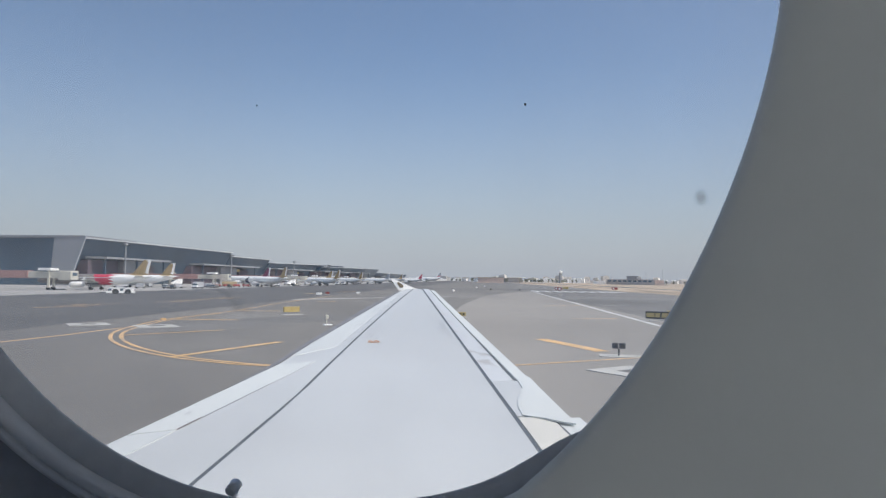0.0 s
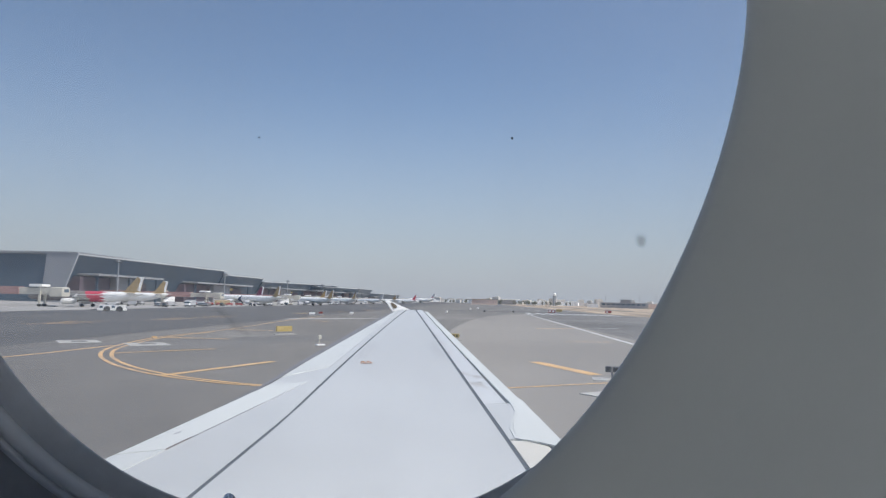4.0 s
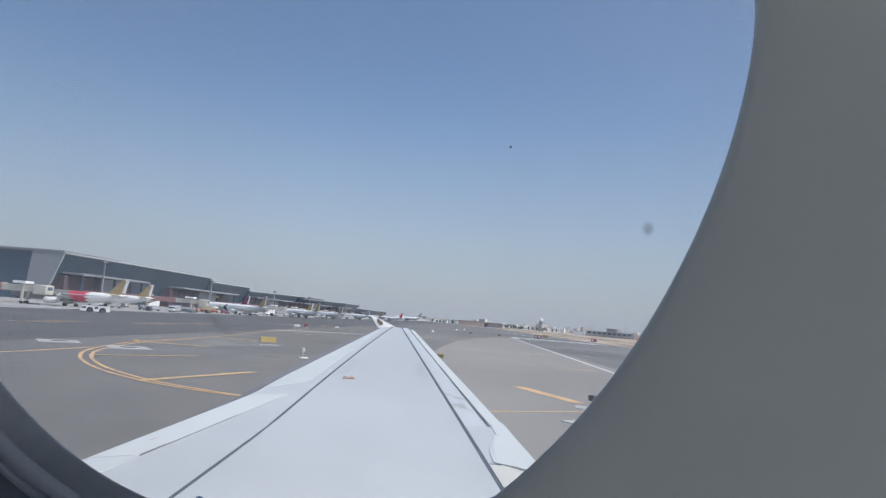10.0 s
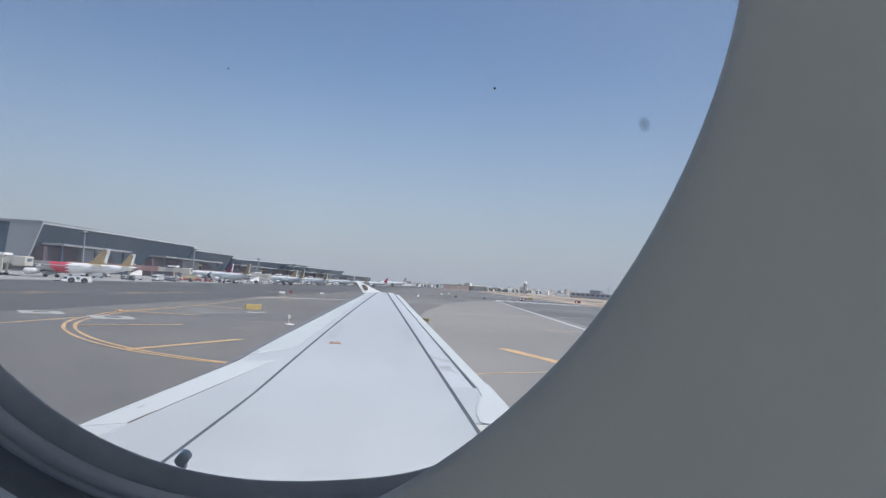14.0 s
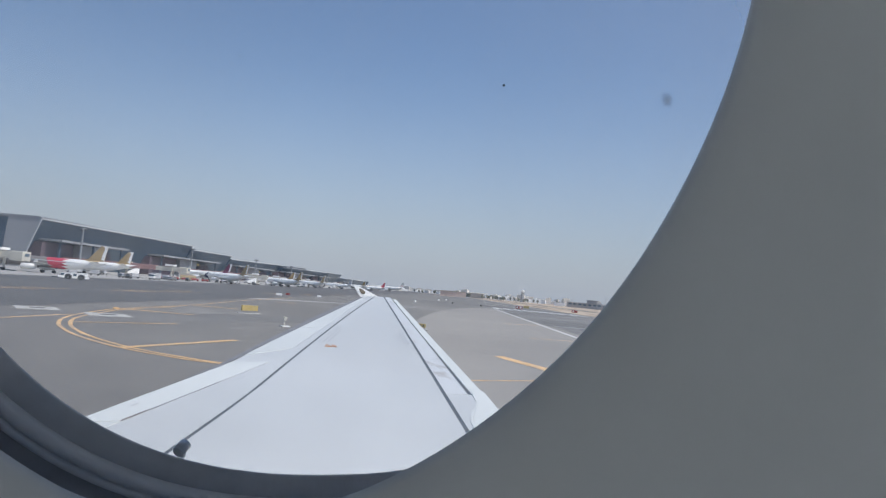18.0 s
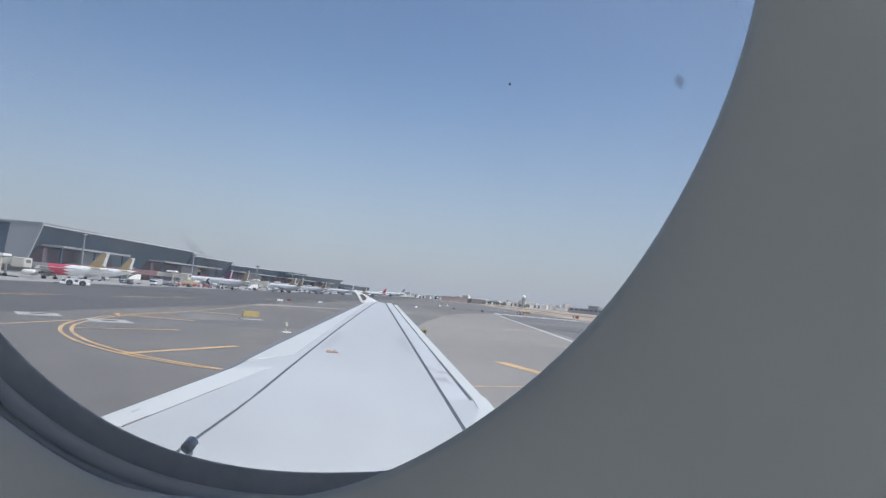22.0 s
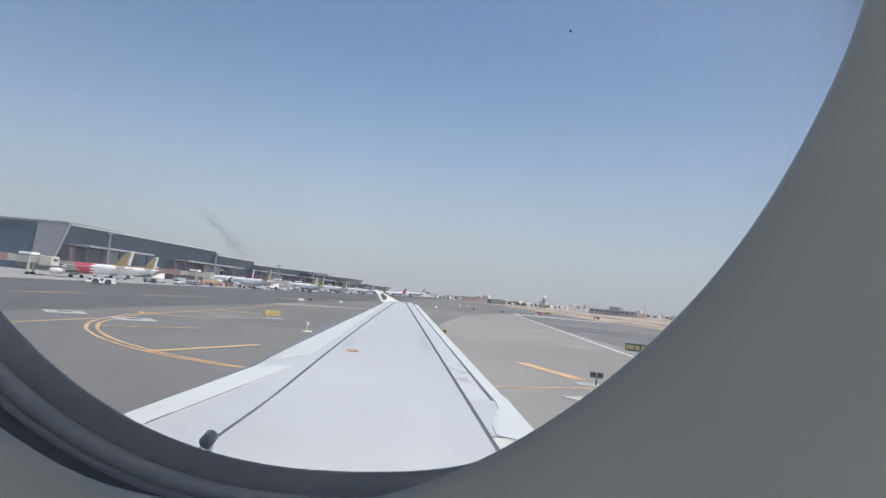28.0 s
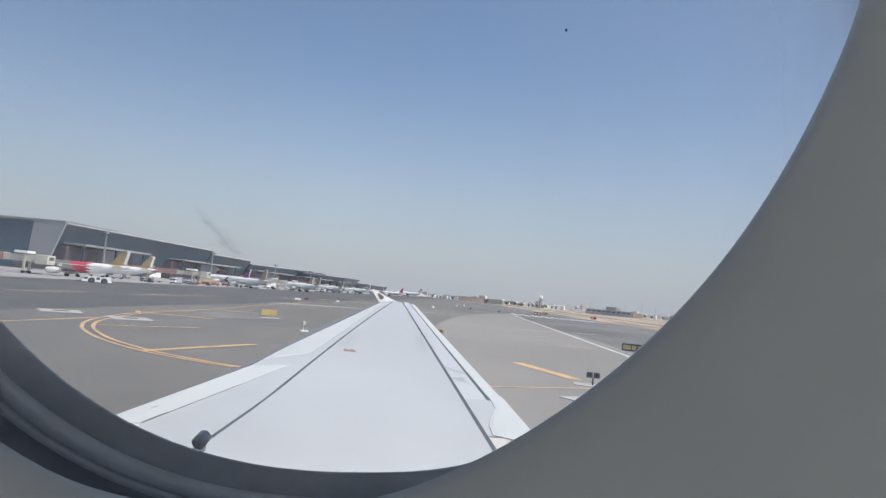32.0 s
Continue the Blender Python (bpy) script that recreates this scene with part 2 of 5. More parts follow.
def loft(loops, closed=True, caps=False):
    """A skin through loops of equal counts of points."""
    bm = bmesh.new()
    vs = [[bm.verts.new(p) for p in l] for l in loops]
    n = len(loops[0])
    for a, b in zip(vs[:-1], vs[1:]):
        for i in range(n if closed else n - 1):
            j = (i + 1) % n
            bm.faces.new((a[i], a[j], b[j], b[i]))
    if caps:
        bm.faces.new(vs[0])
        bm.faces.new(vs[-1])
    return bm


def ribbon(pts, w, z=0.012):
    """A painted line of width w along pts, on the ground."""
    P = [Vector((*p, 0)) for p in pts]
    L, R = [], []
    for i, p in enumerate(P):
        d = (P[min(i + 1, len(P) - 1)] - P[max(i - 1, 0)]).normalized()
        nrm = Vector((-d.y, d.x, 0)) * w / 2
        L.append((p + nrm)[:2])
        R.append((p - nrm)[:2])
    bm = bmesh.new()
    lv = [bm.verts.new((*p, z)) for p in L]
    rv = [bm.verts.new((*p, z)) for p in R]
    for i in range(len(P) - 1):
        bm.faces.new((lv[i], rv[i], rv[i + 1], lv[i + 1]))
    return bm


def smooth(pts, n=6):
    """The points with a smooth curve put through them."""
    P = [Vector(p) for p in pts]
    out = []
    for i in range(len(P) - 1):
        a, b, c, d = P[max(i - 1, 0)], P[i], P[i + 1], P[min(i + 2, len(P) - 1)]
        for j in range(n):
            s = j / n
            out.append(tuple(0.5 * (2 * b + (c - a) * s + (2 * a - 5 * b + 4 * c - d) * s * s + (3 * b - a - 3 * c + d) * s ** 3)))
    return out + [tuple(P[-1])]


def arc(cx, cy, r, a0, a1, n=16):
    return [(cx + r * math.cos(radians(a0 + (a1 - a0) * i / n)), cy + r * math.sin(radians(a0 + (a1 - a0) * i / n))) for i in range(n + 1)]

asphalt = mat("asphalt", (0.212, 0.2, 0.182), 0.85, var=0.2, scale=0.02, fine=0.35, color2=(0.17, 0.161, 0.147))
FIELD = 67.2        # bearing of the airfield's long lines, degrees from x
stained(asphalt, (0.165, 0.158, 0.15), (0.006, 0.05, 1.0), 0.48, 0.66, 0.75, FIELD)
stained(asphalt, (0.3, 0.285, 0.265), (0.02, 0.11, 1.0), 0.56, 0.74, 0.5, FIELD + 20)
asphalt_dark = mat("dark_asphalt", (0.12, 0.117, 0.113), 0.8, var=0.25, scale=0.03, fine=0.4)
concrete = mat("apron_concrete", (0.4, 0.387, 0.365), 0.85, var=0.15, scale=0.02, fine=0.3)
sand = mat("sand", (0.52, 0.42, 0.31), 0.95, var=0.2, scale=0.015, fine=0.2, color2=(0.42, 0.33, 0.24))
stained(sand, (0.2, 0.155, 0.115), (0.008, 0.13, 1.0), 0.46, 0.66, 0.75, FIELD)
stained(sand, (0.62, 0.53, 0.42), (0.012, 0.2, 1.0), 0.5, 0.7, 0.7, FIELD)
yellow = mat("yellow_paint", (0.74, 0.48, 0.235), 0.7, var=0.22, scale=0.3, fine=3)
stained(yellow, (0.42, 0.33, 0.25), (0.5, 0.5, 1.0), 0.45, 0.68, 0.75)
white_line = mat("white_paint", (0.7, 0.7, 0.68), 0.7, var=0.2, scale=0.2, fine=3)
wing_grey = mat("wing_grey_paint", (0.575, 0.592, 0.595), 0.42, var=0.05, scale=0.7, fine=9, color2=(0.545, 0.562, 0.565))
stained(wing_grey, (0.52, 0.528, 0.525), (0.9, 0.35, 1.0), 0.45, 0.7, 0.5)
stained(wing_grey, (0.5, 0.505, 0.5), (9.0, 2.2, 1.0), 0.56, 0.72, 0.3)
wing_light = mat("wing_light_paint", (0.615, 0.638, 0.632), 0.5, var=0.04, scale=0.8, fine=12)
wing_white = mat("wing_white_paint", (0.67, 0.695, 0.682), 0.5, var=0.05, scale=0.8, fine=12)
seal = mat("rubber_seal", (0.095, 0.11, 0.125), 0.7, var=0.2, scale=3, fine=40)
lining = mat("cabin_lining_plastic", (0.742, 0.752, 0.748), 0.6, var=0.03, scale=5, fine=60)
dark_ceiling = mat("unseen_ceiling_dark", (0.16, 0.165, 0.17), 0.6, var=0.05, scale=5, fine=60)
ring_mat = mat("window_ring_plastic", (0.92, 0.92, 0.92), 0.28, var=0.06, scale=20, fine=200)
gasket_mat = mat("window_gasket_rubber", (0.68, 0.68, 0.69), 0.55, var=0.15, scale=20, fine=200)
pin_end = mat("dull_metal", (0.92, 0.92, 0.93), 0.5, 0.7, var=0.1, scale=60, fine=400)
chrome = mat("bare_metal", (0.92, 0.92, 0.93), 0.4, 0.9, var=0.08, scale=60, fine=400)
pane_mat = dusty_pane("window_acrylic", DUST_LOW, DUST_HIGH, 0.17, aft=0.16)
clear_pane = dusty_pane("clear_acrylic", 0.0, 0.012, 0.0, 1.03)
terminal_metal = mat("terminal_grey_cladding", (0.08, 0.115, 0.155), 0.5, var=0.1, scale=0.05, fine=0.8)
terminal_roof = mat("terminal_roof_sheet", (0.22, 0.23, 0.25), 0.5, var=0.1, scale=0.05, fine=0.8)
terminal_glass = mat("terminal_dark_glazing", (0.075, 0.116, 0.16), 0.4, spec=0.4, var=0.2, scale=0.05, fine=0.5)
plane_white = mat("airliner_white_paint", (0.95, 0.94, 0.915), 0.3, var=0.04, scale=0.4, fine=3)
plane_gold = mat("tail_gold_paint", (0.4, 0.29, 0.145), 0.4, var=0.1, scale=0.4, fine=3)
plane_red = mat("red_paint", (0.6, 0.06, 0.1), 0.4, var=0.1, scale=0.4, fine=3)
city_wall = mat("city_render", (0.66, 0.62, 0.57), 0.85, var=0.2, scale=0.1, fine=1, island=0.3)

orange_paint = mat("orange_marking", (0.5, 0.2, 0.05), 0.6, var=0.15, scale=20, fine=90)
stencil = mat("grey_stencil_paint", (0.42, 0.43, 0.46), 0.6, var=0.1, scale=20, fine=90)
cream_panel = mat("cream_composite", (0.66, 0.64, 0.58), 0.45, var=0.05, scale=2, fine=20)
logo_brown = mat("logo_brown_paint", (0.16, 0.12, 0.07), 0.5, var=0.2, scale=10, fine=50)
bridge_pink = mat("jet_bridge_pink_cladding", (0.42, 0.25, 0.23), 0.6, var=0.1, scale=0.3, fine=2)
bridge_cream = mat("jet_bridge_cream_paint", (0.6, 0.57, 0.49), 0.6, var=0.1, scale=0.3, fine=2)
tyre_mat = mat("tyre_rubber", (0.03, 0.03, 0.03), 0.8, var=0.2, scale=2, fine=20)
dark_metal = mat("dark_metal", (0.08, 0.085, 0.09), 0.5, 0.3, var=0.15, scale=1, fine=10)
mast_metal = mat("galvanised_steel", (0.36, 0.37, 0.38), 0.5, 0.4, var=0.1, scale=1, fine=10)
gable_metal = mat("pale_metal_cladding", (0.3, 0.31, 0.33), 0.45, var=0.08, scale=0.08, fine=1)
ochre = mat("ochre_render", (0.78, 0.6, 0.5), 0.85, var=0.15, scale=0.05, fine=0.5)
leaf_mat = mat("dusty_foliage", (0.19, 0.195, 0.15), 0.8, var=0.3, scale=0.5, fine=4, island=0.35)
bark = mat("bark", (0.14, 0.1, 0.07), 0.9, var=0.2, scale=2, fine=10)
plane_grey = mat("airliner_grey_paint", (0.45, 0.46, 0.48), 0.4, var=0.05, scale=0.4, fine=3)
plane_taupe = mat("taupe_paint", (0.2, 0.185, 0.175), 0.4, var=0.05, scale=0.4, fine=3)
maroon = mat("maroon_paint", (0.2, 0.05, 0.1), 0.4, var=0.1, scale=0.4, fine=3)
sign_yellow = mat("sign_yellow", (0.52, 0.4, 0.15), 0.5, var=0.1, scale=2, fine=20)
sign_red = mat("sign_red", (0.35, 0.06, 0.05), 0.5, var=0.1, scale=2, fine=20)
sign_black = mat("sign_black", (0.02, 0.02, 0.02), 0.5, var=0.1, scale=2, fine=20)
rubber_marks = mat("tyre_marked_asphalt", (0.185, 0.178, 0.168), 0.85, var=0.3, scale=0.03, fine=0.3)
gap_mat = mat("shadow_gap_rubber", (0.5, 0.5, 0.51), 0.7, var=0.15, scale=20, fine=200)
fascia_metal = mat("roof_edge_metal", (0.5, 0.51, 0.53), 0.45, var=0.05, scale=0.08, fine=1)
maroon_panel = mat("dark_maroon_cladding", (0.125, 0.096, 0.115), 0.6, var=0.12, scale=0.1, fine=1)
navy = mat("navy_paint", (0.03, 0.04, 0.09), 0.4, var=0.1, scale=0.4, fine=3)
canopy_metal = mat("canopy_grey_sheet", (0.3, 0.31, 0.325), 0.55, var=0.08, scale=0.08, fine=1)
tan_cloth = mat("tan_canvas", (0.33, 0.26, 0.16), 0.85, var=0.15, scale=0.8, fine=6)
cart_red = mat("cart_red_paint", (0.42, 0.1, 0.1), 0.55, var=0.15, scale=0.8, fine=6)
control_grey = mat("weathered_grey_wall", (0.42, 0.405, 0.39), 0.8, var=0.12, scale=0.05, fine=0.5)
pale_asphalt = mat("pale_worn_asphalt", (0.3, 0.281, 0.255), 0.85, var=0.15, scale=0.03, fine=0.35)
stained(pale_asphalt, (0.2, 0.192, 0.182), (0.008, 0.06, 1.0), 0.5, 0.72, 0.4, FIELD)

# ---- the ground ----
R_GROUND = 4700.0
bm = bmesh.new()
ring_r = [0, 60, 200, 600, 1800, R_GROUND]
prev = None
for r in ring_r[1:]:
    cur = [bm.verts.new((r * math.cos(2 * math.pi * i / 64), r * math.sin(2 * math.pi * i / 64), 0)) for i in range(64)]
    if prev is None:
        bm.faces.new(cur)
    else:
        for i in range(64):
            j = (i + 1) % 64
            bm.faces.new((prev[i], prev[j], cur[j], cur[i]))
    prev = cur
tagged(part("ground", bm, asphalt), "grey worn asphalt airfield reaching the horizon", "ground", kind="structure")

# glowing see-through shell round the airfield that paints haze onto the low sky
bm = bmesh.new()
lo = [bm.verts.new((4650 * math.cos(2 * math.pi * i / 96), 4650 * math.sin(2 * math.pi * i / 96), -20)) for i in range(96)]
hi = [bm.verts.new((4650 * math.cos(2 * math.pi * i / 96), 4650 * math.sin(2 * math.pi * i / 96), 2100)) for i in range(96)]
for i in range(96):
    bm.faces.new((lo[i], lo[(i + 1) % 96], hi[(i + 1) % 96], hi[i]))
haze = tagged(part("backdrop", bm, painted_haze_material("painted_haze_glow", (0.418, 0.455, 0.518), 1.0, 1900.0)), "glowing backdrop painted as pale dusty haze low over the horizon", "sky", kind="structure")
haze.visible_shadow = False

# ---- cabin window: loops in the window's plane ----


def window_loop(y, xc, zc, a_right, a_left, b_top, b_bot, b_bot_left, n, grow=0.0, a_low=0.0, swell=0.0, count=320):
    pts = []
    for i in range(count):
        t = 2 * math.pi * i / count
        c, s = math.cos(t), math.sin(t)
        q = min(1.0, max(0.0, (s + 0.985) / 0.2)) if a_low else min(1.0, max(0.0, (s + 0.95) / 0.5))
        low = a_low or a_left
        a = (low + (a_right - low) * q * q * (3 - 2 * q) if c > 0 else a_left) + grow
        k = min(1.0, max(0.0, -c / 0.25))
        b = (b_top if s > 0 else b_bot + (b_bot_left - b_bot) * k * k * (3 - 2 * k)) + grow
        r = (abs(c / a) ** n + abs(s / b) ** n) ** (-1 / n) + swell * math.exp(-((math.degrees(math.atan2(s, c)) + 56) / 14) ** 2)
        pts.append((xc + r * c, y, EYE + zc + r * s))
    return pts


def lip_loop(y, grow=0.0):
    return window_loop(y, 0.0155, 0.0650, 0.0856, 0.0856, 0.1101, 0.1095, 0.1141, 1.698, grow, swell=0.0005)


def gasket_loop(y, grow=0.0):
    return window_loop(y, 0.0652, 0.1632, 0.32, 0.1607, 0.24, 0.2415, 0.2415, 2.51, grow, 0.128)


def framed(loop, y, w):
    """The loop's points pushed out to a rectangle, to join a loop to a flat wall."""
    x0, x1, z0, z1 = w
    out = []
    cx, cz = 0.04, EYE + 0.1
    for p in loop:
        dx, dz = p[0] - cx, p[2] - cz
        k = min((x1 - cx) / dx if dx > 1e-6 else (x0 - cx) / dx if dx < -1e-6 else 1e9,
                (z1 - cz) / dz if dz > 1e-6 else (z0 - cz) / dz if dz < -1e-6 else 1e9)
        out.append((cx + dx * k, y, cz + dz * k))
    return out


LIP_Y, GASKET_Y, PANEL_Y = 0.0973, 0.2325, -0.001
SKIN_Y = GASKET_Y + 0.014
cabin = (-6.2, 7.2, EYE - 0.95, EYE + 1.2)
reveal = [lip_loop(LIP_Y + 0.005, 0.004), lip_loop(LIP_Y + 0.0015, 0.0006), lip_loop(LIP_Y, 0.0), lip_loop(LIP_Y - 0.002, 0.0006)]
for i in range(1, 16):
    s = i / 10
    reveal.append(lip_loop(LIP_Y - 0.002 - (LIP_Y - 0.032 - 0.002) * s, 0.0006 + 0.055 * s + 0.03 * s ** 3))
panel_edge = (-0.26, 0.30, EYE - 0.26, EYE + 0.42)
reveal.append(framed(reveal[-1], PANEL_Y - 0.003, panel_edge))
window_1 = thing("window_1", "oval cabin window with a cream plastic surround and clear panes", "window", kind="structure")
part("window_surround", loft(reveal), lining, window_1, "cream moulded plastic window surround", smooth=True)
G = GASKET_Y
part("window_gasket", loft([gasket_loop(SKIN_Y + 0.004, 0.020), gasket_loop(SKIN_Y + 0.003, 0.0125), gasket_loop(G + 0.006, 0.005), gasket_loop(G + 0.001, 0.0006), gasket_loop(G, 0.0), gasket_loop(G - 0.0012, 0.0004), gasket_loop(G - 0.0034, 0.0030), gasket_loop(G - 0.0042, 0.0056), gasket_loop(G - 0.0040, 0.0066)]),
     gasket_mat, window_1, "grey rubber window seal", smooth=True)
part("window_ring", loft([gasket_loop(G - 0.0036, 0.0066), gasket_loop(G - 0.0066, 0.0070), gasket_loop(G - 0.0080, 0.0080), gasket_loop(G - 0.0083, 0.0092), gasket_loop(G - 0.0078, 0.0104), gasket_loop(G - 0.0070, 0.0107)]),
     ring_mat, window_1, "pale grey plastic retaining ring", smooth=True)
part("window_ring", loft([gasket_loop(G - 0.0066, 0.0107), gasket_loop(G - 0.0066, 0.0109), gasket_loop(G - 0.0076, 0.0111), gasket_loop(G - 0.0078, 0.0120), gasket_loop(G - 0.0066, 0.0132), gasket_loop(G - 0.0030, 0.0138)]),
     ring_mat, window_1, "outer grey plastic retaining ring", smooth=True)
part("window_gap", loft([gasket_loop(G - 0.0045, 0.0105), gasket_loop(G - 0.0040, 0.0119), gasket_loop(G - 0.0020, 0.0135), gasket_loop(G - 0.0010, 0.0300), gasket_loop(G - 0.012, 0.038), lip_loop(LIP_Y + 0.06, 0.12), lip_loop(LIP_Y + 0.02, 0.06), lip_loop(LIP_Y + 0.005, 0.004)]),
     gap_mat, window_1, "dark gap between the surround and the ring", smooth=True)
pane_bm = bmesh.new()
pane_bm.faces.new([pane_bm.verts.new(p) for p in gasket_loop(G + 0.005, 0.0045)])
pane = part("outer_pane", pane_bm, pane_mat, window_1, "clear, slightly dusty acrylic pane")
pane.visible_shadow = False

pane_bm = bmesh.new()
pane_bm.faces.new([pane_bm.verts.new(p) for p in lip_loop(0.0465, 0.058)])
inner = part("inner_pane", pane_bm, clear_pane, window_1, "clear inner scratch pane")
inner.visible_shadow = False
b = bmesh.new()
bmesh.ops.create_circle(b, cap_ends=True, segments=24, radius=0.0009, matrix=pose(0, 0, 0, 90, 0, 0))
sm = part("smear", b, smudge_material("pane_smear", 0.0009), window_1, "soft dark smear on the pane")
sm.location = (0.0358, 0.0463, EYE + 0.0057)

# faint dirt streak on the inside of the outer pane
streak_mat = smudge_material("dirt_streak", 0.0075, 0.22, 420.0)
for sx, sz, w, h in ((0.0122, -0.0112, 1.0, 0.46), (0.0066, -0.0062, 1.25, 0.26)):
    b = bmesh.new()
    bmesh.ops.create_circle(b, cap_ends=True, segments=32, radius=0.0075, matrix=pose(0, 0, 0, 90, 0, 0))
    st = part("dirt_streak", b, streak_mat, window_1, "faint grey dirt streak on the pane")
    st.matrix_basis = pose(sx, G + 0.0042 - 0.0002 * w, EYE + sz, 0, 42, 0) @ Matrix.Diagonal((w, 1, h, 1))
    st.visible_shadow = False

pane_bm = bmesh.new()
pane_bm.faces.new([pane_bm.verts.new(p) for p in lip_loop(LIP_Y + 0.069, 0.118)])
middle = part("middle_pane", pane_bm, clear_pane, window_1, "clear middle pane")
middle.visible_shadow = False

# dirt specks stuck to the middle pane
for sx, sz, sr in ((0.0811, 0.0471, 0.00038), (0.0105, 0.0395, 0.0002)):
    b = bmesh.new()
    bmesh.ops.create_icosphere(b, subdivisions=1, radius=sr)
    bmesh.ops.scale(b, vec=(1, 0.3, 1.15), verts=b.verts)
    bmesh.ops.translate(b, vec=(sx, LIP_Y + 0.0687, EYE + sz), verts=b.verts)
    part("dirt_speck", b, dark_metal, window_1, "dark speck of dirt")

# cabin shell
wall_bm = loft([framed(reveal[-2], PANEL_Y - 0.003, panel_edge), framed(reveal[-2], PANEL_Y - 0.003, cabin)])
tagged(part("wall_window_side", wall_bm, lining), "cream plastic cabin sidewall panel round the window", "wall", kind="structure")
skin_bm = loft([gasket_loop(SKIN_Y, 0.018), gasket_loop(SKIN_Y, 0.03), framed(gasket_loop(SKIN_Y, 0.03), SKIN_Y, (-6.2, 7.2, EYE - 2.4, EYE + 1.4))])
tagged(part("wall_fuselage", skin_bm, wing_white), "white painted fuselage skin round the window", "wall", kind="structure")
x0, x1, z0, z1 = cabin
YW, YE = -3.5, PANEL_Y - 0.003
# the unseen ceiling is kept dark so less light falls on the lower surround
for nm, b in (("floor", (x0, x1, YW, SKIN_Y, z0 - 0.05, z0)), ("ceiling", (x0, x1, YW, SKIN_Y, z1, z1 + 0.05)),
              ("wall_forward", (x0 - 0.05, x0, YW, SKIN_Y, z0 - 0.05, z1 + 0.05)), ("wall_aft", (x1, x1 + 0.05, YW, SKIN_Y, z0 - 0.05, z1 + 0.05))):
    tagged(part(nm, box(*b), dark_ceiling if nm == "ceiling" else lining), "unseen cabin ceiling, darkened to cut the light from above" if nm == "ceiling" else "cream plastic cabin lining", "wall" if "wall" in nm else nm, kind="structure")
# far side wall: window openings, each with a sill band above and below
wins = [-5.4 + i for i in range(13)]
b = bmesh.new()
add_box(b, x0, x1, YW - 0.06, YW, z0, EYE - 0.12)
add_box(b, x0, x1, YW - 0.06, YW, EYE + 0.24, z1)
edges_x = [x0] + [v for w in wins for v in (w - 0.13, w + 0.13)] + [x1]
for i in range(0, len(edges_x), 2):
    add_box(b, edges_x[i], edges_x[i + 1], YW - 0.06, YW, EYE - 0.12, EYE + 0.24)
tagged(part("wall_far_side", b, lining), "cream plastic cabin sidewall with windows", "wall", kind="structure")
for w in wins:
    ld = bpy.data.lights.new("window_daylight", "AREA")
    ld.shape, ld.size, ld.size_y, ld.energy, ld.color = "RECTANGLE", 0.24, 0.34, CABIN_LIGHT, (0.93, 0.97, 1.0)
    lo = new("window_daylight", ld)
    lo.matrix_world = look((w, YW - 0.03, EYE + 0.06), (w, 0, EYE - 6.0))

# metal pin on the window's lower edge: a short stub with a flat dark end
pin = thing("window_pin", "small bare metal pin on the lower window edge", "pin", (0.0110, G - 0.003, EYE - 0.0680))
ax = Vector((-0.0013, -0.0018, -0.0012))
drum = bmesh.new()
for p0, p1, r0, r1 in ((-0.75, 0.72, 0.00195, 0.00195), (0.72, 0.86, 0.00195, 0.0017), (-0.9, -0.75, 0.0016, 0.00195)):
    add_rod(drum, ax * p0, ax * p1, r0, r1, 28)
part("shaft", drum, chrome, pin, "bright turned metal drum", smooth=True)
part("end_face", rod(ax * 0.82, ax * 0.9, 0.00155, 0.00145, 24), pin_end, pin, "dull end of the pin")
part("foot", rod((0.0004, 0.0015, -0.0004), (0.0008, 0.008, -0.0045), 0.0012, None, 12), chrome, pin)

# ---- the wing ----
DIHEDRAL = 0.0655
TIP_Y = 15.0


def wing_z(y):
    return EYE - 0.214 - DIHEDRAL * (15.19 - y)


def front_x(y):
    """The front joint, with a slight kink near the root."""
    return 0.695 + 0.431 * (y - 5.06) if y < 5.06 else 0.695 + 0.386 * (y - 5.06) + 0.00187 * (y - 5.06) ** 2


def le_x(y):
    return -0.512 + 0.539 * (y - 4.08) if y < 6.25 else 0.657 + 0.422 * (y - 6.25) if y < 7.6 else 1.227 + 0.441 * (y - 7.6)


def hinge_x(y):
    return 2.07 + 0.2665 * (y - 4.21)


def gap_x(y):
    return 2.625 + 0.2595 * (y - 5.39)


def te_x(y):
    return 2.81 + 0.2535 * (y - 5.55)


def under_width(y):
    """How far the grey strip painted for the shaded underside of the leading edge shows in front of the slats."""
    if y < 6.2:
        return 0.06 * max(0.0, (y - 5.2))
    return 0.06 + 0.012 * (y - 6.2) if y < 11.0 else 0.118 - 0.014 * (y - 11.0)


def strip(fa, fb, y0, y1, za=0.0, zb=0.0, thick=0.03, n=20, end0=0.0, end1=0.0):
    """A wing panel between the lines fa and fb, from y0 to y1, raised by za and zb along them; end0 and end1 skew its ends."""
    loops = []
    for i in range(n + 1):
        s = i / n
        ya = y0 + (y1 - y0) * s
        yb = y0 + end0 + (y1 + end1 - y0 - end0) * s
        a, b = fa(ya), fb(yb)
        loops.append([(a, ya, wing_z(ya) + za), (b, yb, wing_z(yb) + zb), (b, yb, wing_z(yb) + zb - thick), (a, ya, wing_z(ya) + za - thick)])
    return loft(loops, caps=True)


def plate(pts, lift, thick=0.01):
    """A flat piece that lies on the wing, with the outline pts."""
    lo = [(x, y, wing_z(y) + lift - thick) for x, y in pts]
    hi = [(x, y, wing_z(y) + lift) for x, y in pts]
    return loft([lo, hi], caps=True)


